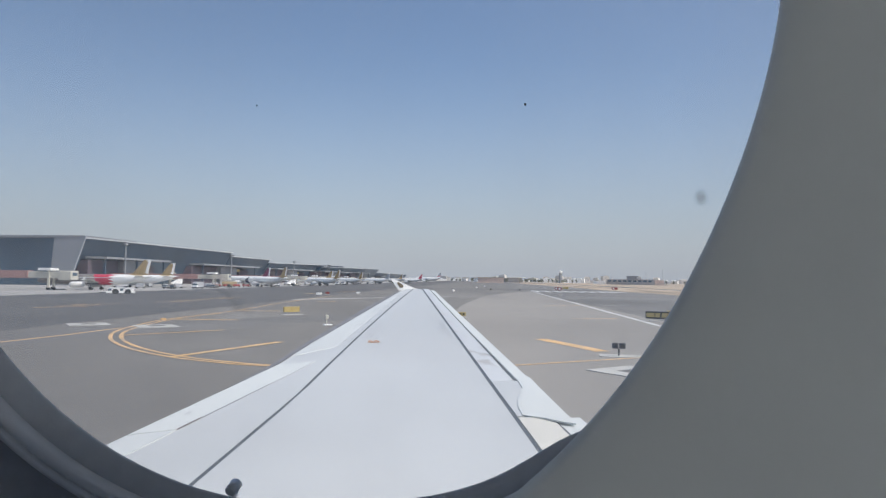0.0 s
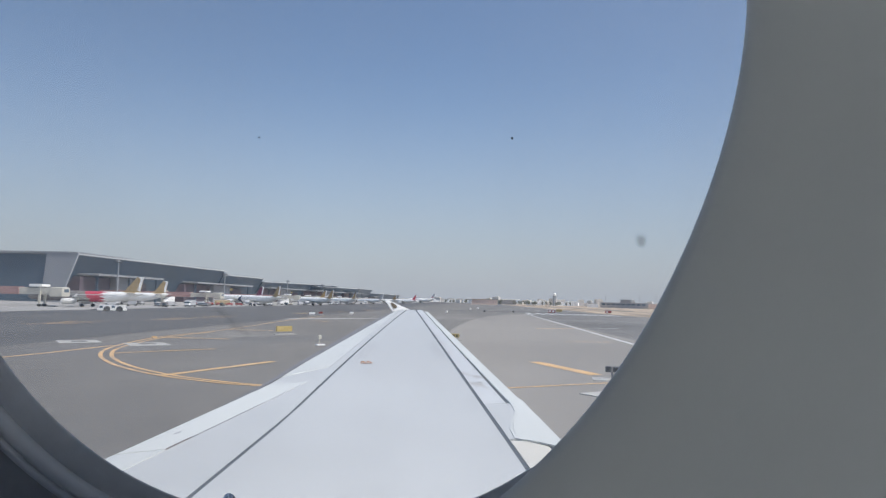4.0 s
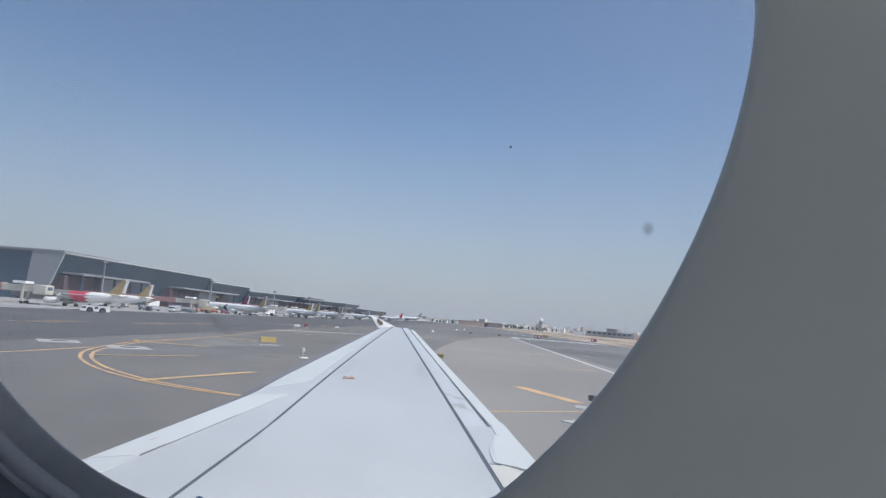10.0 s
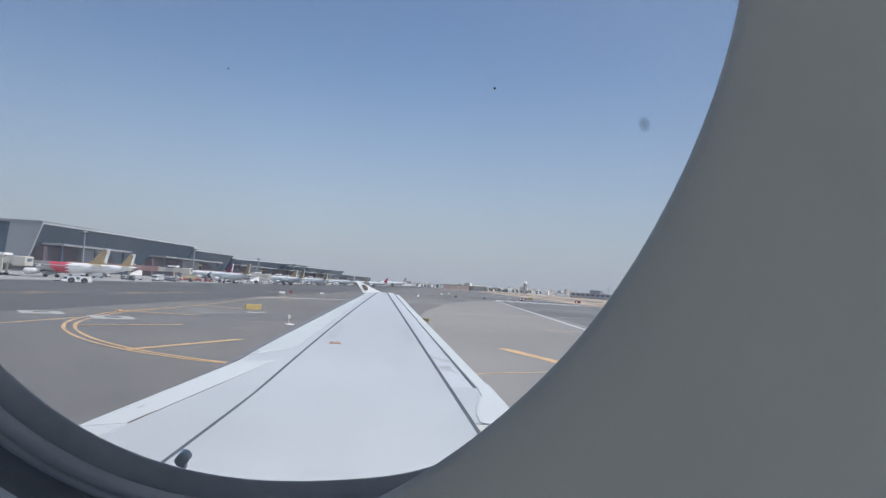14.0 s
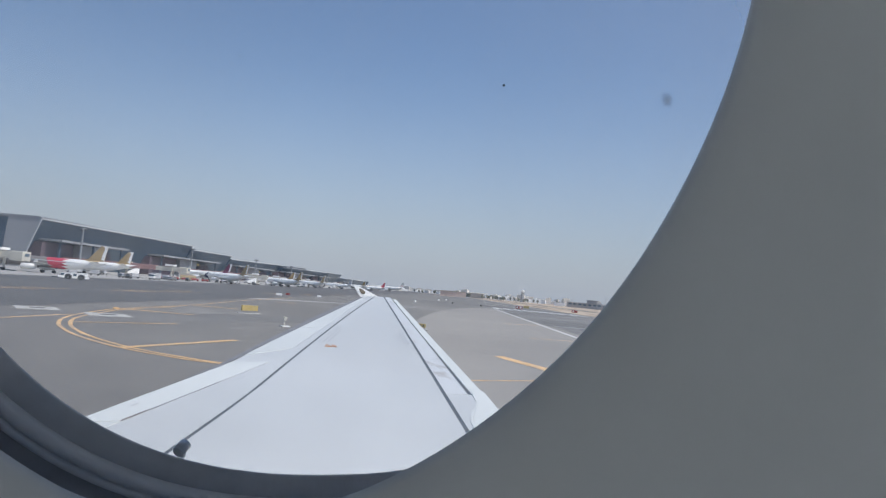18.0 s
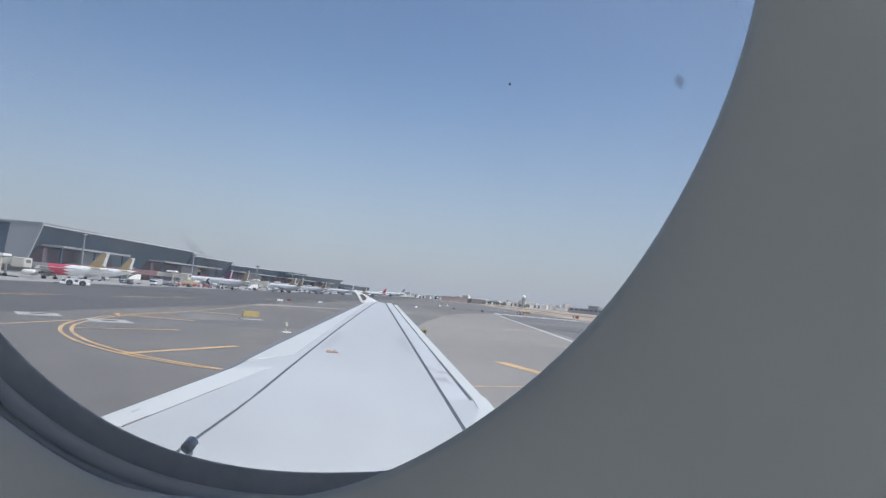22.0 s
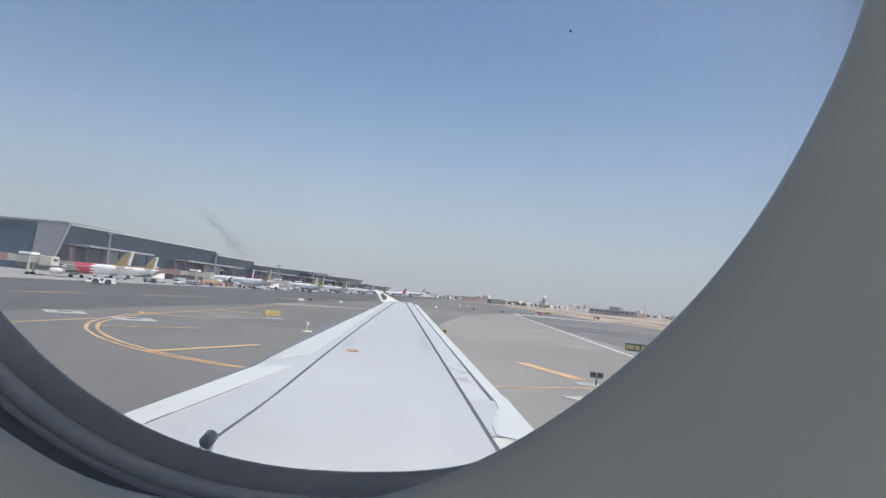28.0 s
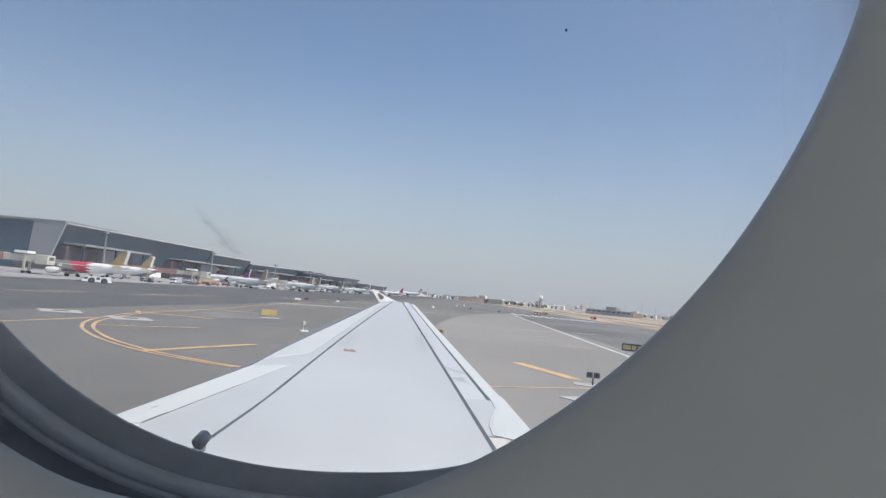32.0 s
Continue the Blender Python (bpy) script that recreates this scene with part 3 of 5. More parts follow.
underside_shade = mat("shaded_underside_grey", (0.2, 0.2, 0.21), 0.6, var=0.15, scale=4, fine=30)
spoiler_paint = stained(mat("stained_spoiler_paint", (0.645, 0.66, 0.668), 0.38, var=0.05, scale=0.8, fine=12), (0.34, 0.30, 0.26), (6.0, 2.2, 1.0), 0.53, 0.69, 0.6)
smudge_dark = mat("sealant_brown", (0.19, 0.165, 0.15), 0.6, var=0.3, scale=8, fine=60)
wing = thing("airliner_wing", "pale grey painted airliner wing with slats, flaps and a small winglet", "wing")
SEAL = 0.0145
part("wing_skin", strip(lambda y: front_x(y) + SEAL, lambda y: hinge_x(y) - SEAL * 1.2, SKIN_Y, TIP_Y, thick=0.3), wing_grey, wing, "pale grey wing skin")
part("front_seal", strip(lambda y: front_x(y) - SEAL, lambda y: front_x(y) + SEAL, SKIN_Y, TIP_Y, -0.003, -0.003), seal, wing, "dark sealant joint")
part("rear_seal", strip(lambda y: hinge_x(y) - SEAL * 1.2, lambda y: hinge_x(y) + SEAL * 1.2, SKIN_Y, TIP_Y, -0.003, -0.003), seal, wing, "dark sealant joint")


def slat_rear(y):
    return -0.125 + 0.568 * (y - 4.32)


def slat_rear_out(y):
    return 1.385 + 0.405 * (y - 7.13)


# fixed nose between the slats and the front joint, in two lengths
part("nose_panel", strip(lambda y: slat_rear(y) - 0.12, lambda y: front_x(y) - SEAL, SKIN_Y, 6.35, -0.004, 0.0, 0.12), wing_grey, wing)
part("nose_panel", strip(lambda y: le_x(y) + 0.012, lambda y: front_x(y) - SEAL, 6.12, TIP_Y, -0.008, 0.0, 0.12), wing_grey, wing)


def slat_piece(y0, y1, rear, material, e0=0.0, e1=0.0, lift=0.0015):
    """A slat: thin rear edge, rounded nose that turns down at the front."""
    loops = []
    n = 14
    for i in range(n + 1):
        s = i / n
        ya = y0 + (y1 - y0) * s
        yb = y0 + e0 + (y1 + e1 - y0 - e0) * s
        a, b = le_x(ya), rear(yb)
        za, zb = wing_z(ya), wing_z(yb)
        mid = (a * 0.75 + b * 0.25, ya * 0.75 + yb * 0.25)
        loops.append([(b, yb, zb + lift), (mid[0], mid[1], za * 0.75 + zb * 0.25 + lift * 0.6), (a + 0.01, ya, za - 0.003), (a - 0.006, ya, za - 0.03), (a + 0.015, ya, za - 0.09), (a + 0.12, ya, za - 0.12), (b, yb, zb - 0.02)])
    return part("slat", loft(loops, caps=True), material, wing)


slat_piece(SKIN_Y, 4.300, slat_rear, wing_light, 0, 0.05)
slat_piece(4.318, 6.28, slat_rear, wing_white, 0.05, 0.11)
cuts = [6.70, 8.9, 11.4, 13.4, 14.75]
for k in range(4):
    slat_piece(cuts[k] + 0.006, cuts[k + 1] - 0.006, slat_rear_out, wing_light, 0.5 if k == 0 else 0.0, 0)
# darker strip laid level with the slats to paint their shaded underside
part("underside_strip", strip(lambda y: le_x(y) - under_width(y), lambda y: le_x(y) - 0.003, 5.25, 14.6, -0.012, -0.006, 0.05), underside_shade, wing, "grey strip painted as the shaded underside of the leading edge")
part("sealant_mark", plate([(-0.105, 4.365), (-0.04, 4.475), (0.035, 4.605), (0.037, 4.599), (-0.034, 4.467), (-0.099, 4.352)], 0.006, 0.004), smudge_dark, wing, "chipped brown sealant")

# spoilers behind the rear joint, each with oily stains
sp = [5.25, 6.9, 8.6, 10.3, 11.9, 13.5, TIP_Y]
part("wing_panel", strip(lambda y: hinge_x(y) + SEAL * 1.2, lambda y: 2.24 + 0.40 * (y - 4.19), 4.19, 5.25, 0, 0), wing_grey, wing)
part("wing_panel", strip(lambda y: hinge_x(y) + SEAL * 1.2, lambda y: 2.27 + 0.24 * (y - 3.92), SKIN_Y, 4.16, 0, -0.012), cream_panel, wing, "cream composite panel")
for k in range(6):
    part("spoiler", strip(lambda y: hinge_x(y) + SEAL * 1.2, lambda y: gap_x(y) - 0.02, sp[k] + (0.003 if k else 0.0), sp[k + 1] - 0.003, 0, 0.003, 0.03, 6), spoiler_paint, wing, "pale grey spoiler panel with brown oily stains")
part("flap_gap", strip(lambda y: gap_x(y) - 0.02, lambda y: gap_x(y) + 0.05, 5.34, 14.8, -0.03, -0.03, 0.02), seal, wing, "dark slot in front of the flap")
part("flap", strip(lambda y: gap_x(y) + 0.008 + 0.004 * max(0, 9 - y), te_x, 5.0, 14.6, 0.0, 0.0, 0.07), wing_white, wing, "white outboard flap")

# root end of the outboard flap: riveted fairing panel
fair = [(2.61, 5.25), (2.51, 4.96), (2.29, 4.60), (2.20, 4.42), (2.125, 4.20), (2.24, 4.10), (2.33, 3.97), (2.385, 3.92), (2.66, 4.95), (2.775, 5.36), (2.68, 5.40)]
part("fairing_panel", plate(fair, 0.006, 0.012), wing_white, wing, "white riveted fairing panel")
rivet = None
for p, q in zip(fair[:4], fair[1:5]):
    for i in range(3):
        s = (i + 0.5) / 3
        x, y = p[0] + (q[0] - p[0]) * s + 0.022, p[1] + (q[1] - p[1]) * s - 0.006
        if rivet is None:
            rivet = part("rivet", rod((0, 0, -0.002), (0, 0, 0.0015), 0.0032, None, 8), stencil, wing)
            r = rivet
        else:
            r = new("rivet", rivet.data)
            r.parent = wing
        r.location = (x, y, wing_z(y) + 0.012)
part("flap", strip(lambda y: 2.29 + 0.24 * (y - 3.92), lambda y: 2.51 + 0.24 * (y - 4.0), SKIN_Y, 4.14, -0.02, -0.02, 0.06), wing_white, wing, "white inboard flap")
part("flap_gap", strip(lambda y: 2.262 + 0.24 * (y - 3.92), lambda y: 2.292 + 0.24 * (y - 3.92), SKIN_Y, 3.95, -0.018, -0.018, 0.02), seal, wing, "dark slot in front of the flap")

# winglet: a small swept fin on the tip, thin, with a plain brown emblem
wl = [(4.38, -0.05), (4.17, 0.23), (4.23, 0.235), (4.80, 0.0), (4.70, -0.06)]
ZT = wing_z(TIP_Y)
b = loft([[(x, TIP_Y + 0.0 + 0.1 * max(z, 0), ZT + z) for x, z in wl], [(x, TIP_Y + 0.05 + 0.1 * max(z, 0), ZT + z) for x, z in wl]], caps=True)
winglet = part("winglet", b, plane_white, wing, "white wingtip fin with a brown emblem")
em = [(4.39, 0.03), (4.355, 0.08), (4.32, 0.14), (4.36, 0.155), (4.42, 0.125), (4.475, 0.085), (4.47, 0.04), (4.43, 0.02)]
part("emblem", loft([[(x, TIP_Y - 0.006 + 0.1 * z, ZT + z) for x, z in em], [(x, TIP_Y + 0.004 + 0.1 * z, ZT + z) for x, z in em]], caps=True), logo_brown, winglet, "plain brown emblem")

# orange double-peak mark: two outlined triangles on one base
MX, MY = 1.87, 7.48


def tri_mark(cx, cy, lean):
    out = [(cx - 0.036, cy - 0.085), (cx + 0.036, cy - 0.085), (cx + 0.014 + lean, cy + 0.075), (cx - 0.012 + lean, cy + 0.075)]
    inn = [(cx - 0.019, cy - 0.05), (cx + 0.019, cy - 0.05), (cx + 0.006 + lean, cy + 0.035), (cx - 0.005 + lean, cy + 0.035)]
    z = 0.004
    return loft([[(x, y, wing_z(y) + z) for x, y in out], [(x, y, wing_z(y) + z) for x, y in inn]])


part("orange_mark", tri_mark(MX - 0.036, MY, 0.026), orange_paint, wing, "orange outlined peak mark")
part("orange_mark", tri_mark(MX + 0.038, MY, 0.022), orange_paint, wing, "orange outlined peak mark")

# stencilled lines of small writing, unreadable: plain bars
rng = random.Random(3)
for rows, fx, side in ((3, hinge_x, -1), (3, front_x, 1)):
    b = bmesh.new()
    for r in range(rows):
        off = side * (0.07 + 0.048 * r)
        y = 7.72 + 0.03 * r
        while y < 9.05 - 0.12 * r:
            ln = rng.choice((0.04, 0.06, 0.1))
            x, x2 = fx(y) + off, fx(y + ln) + off
            z, z2 = wing_z(y) + 0.0035, wing_z(y + ln) + 0.0035
            vs = [b.verts.new(p) for p in ((x - 0.009, y, z), (x + 0.009, y, z), (x2 + 0.009, y + ln, z2), (x2 - 0.009, y + ln, z2))]
            b.faces.new(vs)
            y += ln + rng.choice((0.05, 0.07, 0.12))
    tagged(part("stencil_lines", b, stencil, wing, "faint grey stencilled lines"), kind="stuff")
# faint white scuffs and a panel outline on the skin
for x, y, w, h in ((2.75, 7.15, 0.05, 0.12), (2.5, 6.5, 0.03, 0.05)):
    part("scuff", plate([(x, y), (x + w, y + 0.02), (x + w * 0.9, y + h), (x + 0.01, y + h * 0.8)], 0.003, 0.002), wing_white, wing, "pale scuff")
part("slat_mark", plate([(-0.07, 4.70), (-0.03, 4.76), (-0.022, 4.755), (-0.06, 4.693)], 0.004, 0.004), stencil, wing, "small dark placard")
part("slat_seam", strip(lambda y: slat_rear(y) - 0.001, lambda y: slat_rear(y) + 0.007, 4.36, 6.28, 0.0012, 0.0012, 0.004), stencil, wing, "thin grey seam behind the slat")
part("slat_seam", strip(lambda y: slat_rear(y) - 0.002, lambda y: slat_rear(y) + 0.005, 4.36, 5.5, 0.0016, 0.0016, 0.004), seal, wing, "dark open seam behind the slat")
part("slat_seam", strip(lambda y: slat_rear_out(y) - 0.001, lambda y: slat_rear_out(y) + 0.006, 7.2, 14.7, 0.0012, 0.0012, 0.004), stencil, wing, "thin grey seam behind the slats")

# ---- the airfield: everything runs along U; N points away from the terminal ----
U = Vector((0.388, 0.922, 0)).normalized()
N = Vector((U.y, -U.x, 0))
TURN = math.degrees(math.atan2(U.y, U.x))      # turns local x onto U; local -y then points along N


def at(k, s, z=0.0):
    """The place k metres along the airfield and s metres away from its middle line."""
    p = U * k + N * s
    return (p.x, p.y, z)


def polar(az, d):
    """The ground d metres away under the bearing az, degrees from outboard towards aft."""
    return (d * math.sin(radians(az)), d * math.cos(radians(az)), 0)


def band(name, k0, k1, s0, s1, z, material, label, category, wob=0.0, seed=1, n=60):
    """A long flat strip of ground with slightly wandering edges, laid a little above the sheet below it."""
    rg = random.Random(seed)
    bm = bmesh.new()
    rows = []
    ph = [rg.uniform(0, 6.28) for _ in range(4)]
    for i in range(n + 1):
        k = k0 + (k1 - k0) * (i / n) ** 1.6
        w0 = wob * (math.sin(k / 37 + ph[0]) + 0.6 * math.sin(k / 13 + ph[1]))
        w1 = wob * (math.sin(k / 41 + ph[2]) + 0.6 * math.sin(k / 17 + ph[3]))
        rows.append((bm.verts.new(at(k, s0 + w0, z)), bm.verts.new(at(k, s1 + w1, z))))
    for a, c in zip(rows[:-1], rows[1:]):
        bm.faces.new((a[0], a[1], c[1], c[0]))
    return tagged(part(name, bm, material), label, category, kind="structure")


band("apron", -200, 1500, -320, -92.5, 0.02, concrete, "pale concrete parking apron before the terminal", "ground")
band("taxiway", -200, 3000, -92, -36, 0.012, asphalt_dark, "dark asphalt taxiway along the apron", "road", 0.5, 2)
edge = smooth([(-60, -3.2), (40, -3.0), (100, -2.7), (140, -0.6), (178, 2.4), (215, 8.0), (245, 14.5), (262, 20.6)])
bm = bmesh.new()
rows = [(bm.verts.new(at(k, q, 0.007)), bm.verts.new(at(k, 20.8, 0.007))) for k, q in edge]
for a, c in zip(rows[:-1], rows[1:]):
    bm.faces.new((a[0], a[1], c[1], c[0]))
tagged(part("taxiway", bm, pale_asphalt), "paler worn asphalt tapering off beside the runway", "road", kind="structure")
band("runway", -300, 3200, 21, 62, 0.012, rubber_marks, "worn asphalt runway darkened by tyre marks", "road", 0.3, 3)
band("sand_strip", 60, 3600, 66, 110, 0.03, sand, "pale desert sand strip beside the runway", "sand", 2.2, 4)
band("taxiway", -300, 3600, 110.5, 124, 0.012, asphalt_dark, "narrow asphalt road across the sand", "road", 0.6, 5)
band("sand_strip", -300, 3600, 124.5, 250, 0.03, sand, "pale desert sand with low tracks", "sand", 4, 6)
band("road", -300, 3600, 251, 270, 0.012, asphalt_dark, "far perimeter road beside the sand", "road", 1, 7)
band("sand_strip", -300, 3600, 271, 900, 0.03, sand, "distant pale desert ground before the town", "sand", 6, 8)
band("sand_track", 60, 2400, 84, 90, 0.05, mat("trodden_sand", (0.32, 0.26, 0.19), 0.95, var=0.2, scale=0.05, fine=0.5), "darker wheel track in the sand", "track", 1.5, 9)


def line(pts, w, material, label, name="painted_line", z=0.022):
    return tagged(part(name, ribbon(pts, w, z), material), label, "marking", kind="structure")


def kline(k0, k1, s, w, material, label, name="painted_line"):
    return line([at(k0, s)[:2], at((k0 + k1) / 2, s)[:2], at(k1, s)[:2]], w, material, label, name)


# runway edge line, threshold bars and centre dashes
line([(40.0, 48.5), (49.8, 70.5), (125.6, 240.5)], 0.55, white_line, "white painted runway edge line")
kline(330, 2600, 60, 0.7, white_line, "white painted runway edge line on the far side")
for i in range(9):
    kline(262, 296, 25 + i * 4.2, 1.8, white_line, "white painted runway threshold bar", "threshold_bar")
for i in range(5):
    kline(330 + i * 60, 360 + i * 60, 41, 0.9, white_line, "white dashed runway centre line", "centre_dash")
# yellow lines behind the wing
line([(40.2, 67.2), (46.2, 66.5)], 0.5, yellow, "yellow taxi line")
line([(55.3, 101.8), (64.0, 103.8)], 0.6, yellow, "pale yellow taxi line")
line([(68.0, 105.6), (74.9, 105.4)], 0.6, white_line, "short white line across the taxiway")
line([(13, 30.4), (15.2, 30.7), (19.5, 31.4), (25, 32.2)], 0.25, yellow, "yellow taxi line")
tagged(part("yellow_stripe", ribbon([(23.8, 44.0), (23.4, 35.4)], 1.0, 0.024), yellow), "broad orange-yellow painted stripe", "marking", kind="structure")
# holding loop seen over the leading edge: a double line with four bars inside it
loop_pts = smooth([(7.5, 31.6), (2.9, 33.7), (0.8, 35.6), (-1.6, 38.8), (-3.8, 43.5), (-5.2, 48.4), (-5.8, 52.5), (-5.9, 57.0), (-5.0, 63.5), (-2.6, 73.0), (4.6, 89.6), (14.2, 118.7), (30, 160)])
line(loop_pts, 0.26, yellow, "yellow painted holding loop line")
line([(x + 0.70, y - 0.10) for x, y in loop_pts[:-14]], 0.26, yellow, "yellow painted holding loop line")
for (xa, ya), (xb, yb), w in (((-1.3, 38.4), (5.2, 45.7), 0.55), ((-5.3, 52.8), (1.9, 56.7), 0.45), ((-3.0, 72.1), (3.7, 69.5), 0.6), ((4.3, 89.1), (9.8, 87.2), 0.7), ((20.3, 123.2), (23.6, 122.2), 0.8)):
    tagged(part("yellow_stripe", ribbon([(xa, ya), (xb, yb)], w, 0.026), yellow), "orange-yellow painted bar inside the holding loop", "marking", kind="structure")
line([(-30, 28), (-20, 38), (-12.5, 47.6), (-9.3, 53.1), (-5.8, 60.6)], 0.36, yellow, "thin faded yellow taxi line")
# ladder bars on the dark taxiway, in overlapping groups
for x, y in ((-20, 98.5), (-6.9, 118.8), (0.3, 134.3), (24.7, 178), (39.6, 203), (60, 245), (86, 300)):
    for j in range(3):
        tagged(part("ladder_bar", ribbon([(x + j * 2.9 - j * 1.4, y + j * 4.6), (x + j * 2.9 - j * 1.4 + 5.6, y + j * 4.6 + 4.4)], 0.6, 0.024), yellow), "broad yellow hold bar painted on the taxiway", "marking", kind="structure")
# wide dark rubber sweep and pale patches on the asphalt
line(arc(60, -10, 95, 112, 168, 20), 9.0, rubber_marks, "dark sweeping tyre marks on the asphalt", "tyre_marks", 0.008)
line([at(318, -35.5)[:2], at(318, 20)[:2], at(320, 65.5)[:2]], 24.0, asphalt_dark, "dark cross road between apron and runway", "road_strip", 0.016)
line([(10, 130), (60, 160)], 4.0, concrete, "pale repair patch in the asphalt", "asphalt_patch", 0.010)
line([(36, 120), (44, 139)], 3.0, concrete, "pale repair patch in the asphalt", "asphalt_patch", 0.010)

# concrete pits with a dark lid
def pit(x, y, turn, w=3.2, d=3.2):
    t = thing("drain_pit", "square pale concrete pit cover with a dark centre lid", "drain", (x, y, 0), turn, "concrete pits")
    part("slab", box(-w / 2, w / 2, -d / 2, d / 2, 0, 0.05, bevel=0.015), concrete_light, t)
    part("lid", box(-w * 0.17, w * 0.2, -d * 0.2, d * 0.16, 0.05, 0.062), asphalt_dark, t)


concrete_light = mat("light_concrete", (0.5, 0.49, 0.46), 0.85, var=0.1, scale=0.5, fine=6)
for p in ((-9.0, 65.2, 14), (-3.4, 62.0, 14), (19.6, 27.0, 14), (25.5, 31.5, 14)):
    pit(*p)


# ---- signs and lights on the airfield ----
def taxi_sign(x, y, turn, w, h, face, label, bars):
    t = thing("taxiway_sign", label, "sign", (x, y, 0), turn, "taxiway signs")
    part("base", box(-w / 2 - 0.3, w / 2 + 0.3, -0.5, 0.5, 0, 0.06, bevel=0.01), concrete_light, t)
    for lx in (-w * 0.35, w * 0.35):
        part("leg", rod((lx, 0, 0.06), (lx, 0, 0.35), 0.04), mast_metal, t)
    part("cabinet", box(-w / 2, w / 2, -0.13, 0.13, 0.32, 0.32 + h, bevel=0.02), face, t)
    if not bars and face == sign_yellow:
        for i in range(7):
            rx = -w / 2 + w * (i + 0.5) / 7
            part("rib", box(rx - 0.05, rx + 0.05, -0.16, -0.128, 0.36, 0.28 + h, bevel=0.012), face, t)
    for bx, bw, bmat in bars:
        part("symbol", box(bx, bx + bw, -0.140, -0.128, 0.32 + h * 0.2, 0.32 + h * 0.8), bmat, t, "plain bar of lettering")


taxi_sign(10.1, 79, 22, 2.0, 0.62, sign_yellow, "long yellow marker board lying on a pale pad", [])
taxi_sign(47.5, 61.0, -38, 2.8, 0.8, sign_black, "black and yellow taxiway direction sign", [(-1.3, 0.85, sign_yellow), (-0.35, 0.5, sign_yellow), (0.3, 0.75, sign_yellow)])
taxi_sign(50.5, 62.6, -38, 1.0, 0.8, sign_yellow, "small yellow taxiway sign beside the larger one", [(-0.3, 0.5, sign_black)])
taxi_sign(31, 172, -15, 1.0, 0.42, sign_red, "small red runway sign beyond the taxiway", [])
taxi_sign(27, 161, -12, 1.4, 0.5, plane_white, "white equipment box on the grass edge", [])
taxi_sign(40, 176, -15, 1.0, 0.45, plane_white, "white equipment box beside the taxiway", [])
taxi_sign(150, 262, -33, 3.0, 1.2, sign_red, "red runway sign at the edge of the sand", [(-1.2, 0.8, plane_white), (0.2, 0.9, plane_white)])
taxi_sign(196, 286, -33, 3.0, 1.2, sign_red, "red runway sign at the edge of the sand", [(-1.0, 0.8, plane_white)])
taxi_sign(176, 300, -33, 3.0, 1.2, sign_yellow, "yellow taxiway sign at the edge of the sand", [])
taxi_sign(27.45, 69.1, -20, 0.9, 0.4, sign_yellow, "small yellow taxiway sign beside the asphalt edge", [(-0.26, 0.18, sign_black), (0.08, 0.2, sign_black)])
ob = thing("marker_box", "small orange marker box beside a painted bar", "marker", (-3.2, 70.0, 0), 10)
part("stand", box(-0.2, 0.2, -0.1, 0.1, 0, 0.05, bevel=0.02), concrete_light, ob)
part("cabinet", box(-0.24, 0.24, -0.12, 0.12, 0.05, 0.24, bevel=0.03), yellow, ob, "faded orange cabinet")
for x, y, m, lab in ((89, 233, plane_white, "white"), (142, 336, plane_white, "white"), (170, 390, plane_white, "white"), (120, 268, dark_metal, "dark"), (131, 262, dark_metal, "dark")):
    mb = thing("marker_box", "small " + lab + " marker box beside the cross road", "marker", (x, y, 0), 20, "cross road markers")
    part("stand", box(-0.5, 0.5, -0.3, 0.3, 0, 0.06, bevel=0.02), concrete_light, mb)
    part("cabinet", box(-0.4, 0.4, -0.2, 0.2, 0.06, 0.75, bevel=0.06), m, mb)
gl = thing("guard_light", "dark twin-lamp runway guard light on a concrete pad", "light", (22.9, 33.0, 0), -30)
part("base", box(-1.1, 1.1, -0.7, 0.7, 0, 0.05, bevel=0.01), concrete_light, gl)
part("post", rod((0, 0, 0.05), (0, 0, 0.45), 0.05), dark_metal, gl)
for lx in (-0.2, 0.2):
    lamp_part = part("lamp", box(lx - 0.18, lx + 0.18, -0.1, 0.1, 0.45, 0.78, bevel=0.04), dark_metal, gl)
    part("lens", rod((lx, -0.105, 0.62), (lx, -0.095, 0.62), 0.11, None, 14), sign_black, lamp_part)
el = thing("runway_light", "small cream approach light unit on a white pad", "light", (11.1, 61.2, 0), 10)
el.matrix_basis = el.matrix_basis @ Matrix.Diagonal((0.75, 0.75, 0.75, 1))
part("base", box(-0.5, 0.5, -0.4, 0.4, 0, 0.12, bevel=0.02), plane_white, el)
part("post", rod((-0.12, 0, 0.12), (-0.16, 0, 1.3), 0.09, 0.05), bridge_cream, el)
part("lamp", box(-0.3, 0.1, -0.2, 0.2, 0.75, 1.2, bevel=0.05), bridge_cream, el)
edge_light = thing("edge_light", "low white runway edge light on the asphalt", "light", at(240, 19.6), 0, "runway edge lights")
part("stem", rod((0, 0, 0), (0, 0, 0.25), 0.05), mast_metal, edge_light)
part("lens", rod((0, 0, 0.25), (0, 0, 0.42), 0.1, 0.06), plane_white, edge_light)
for i in range(1, 8):
    copy_thing(edge_light, pose(*at(240 + 45 * i, 19.6)))

# ---- parked airliners ----


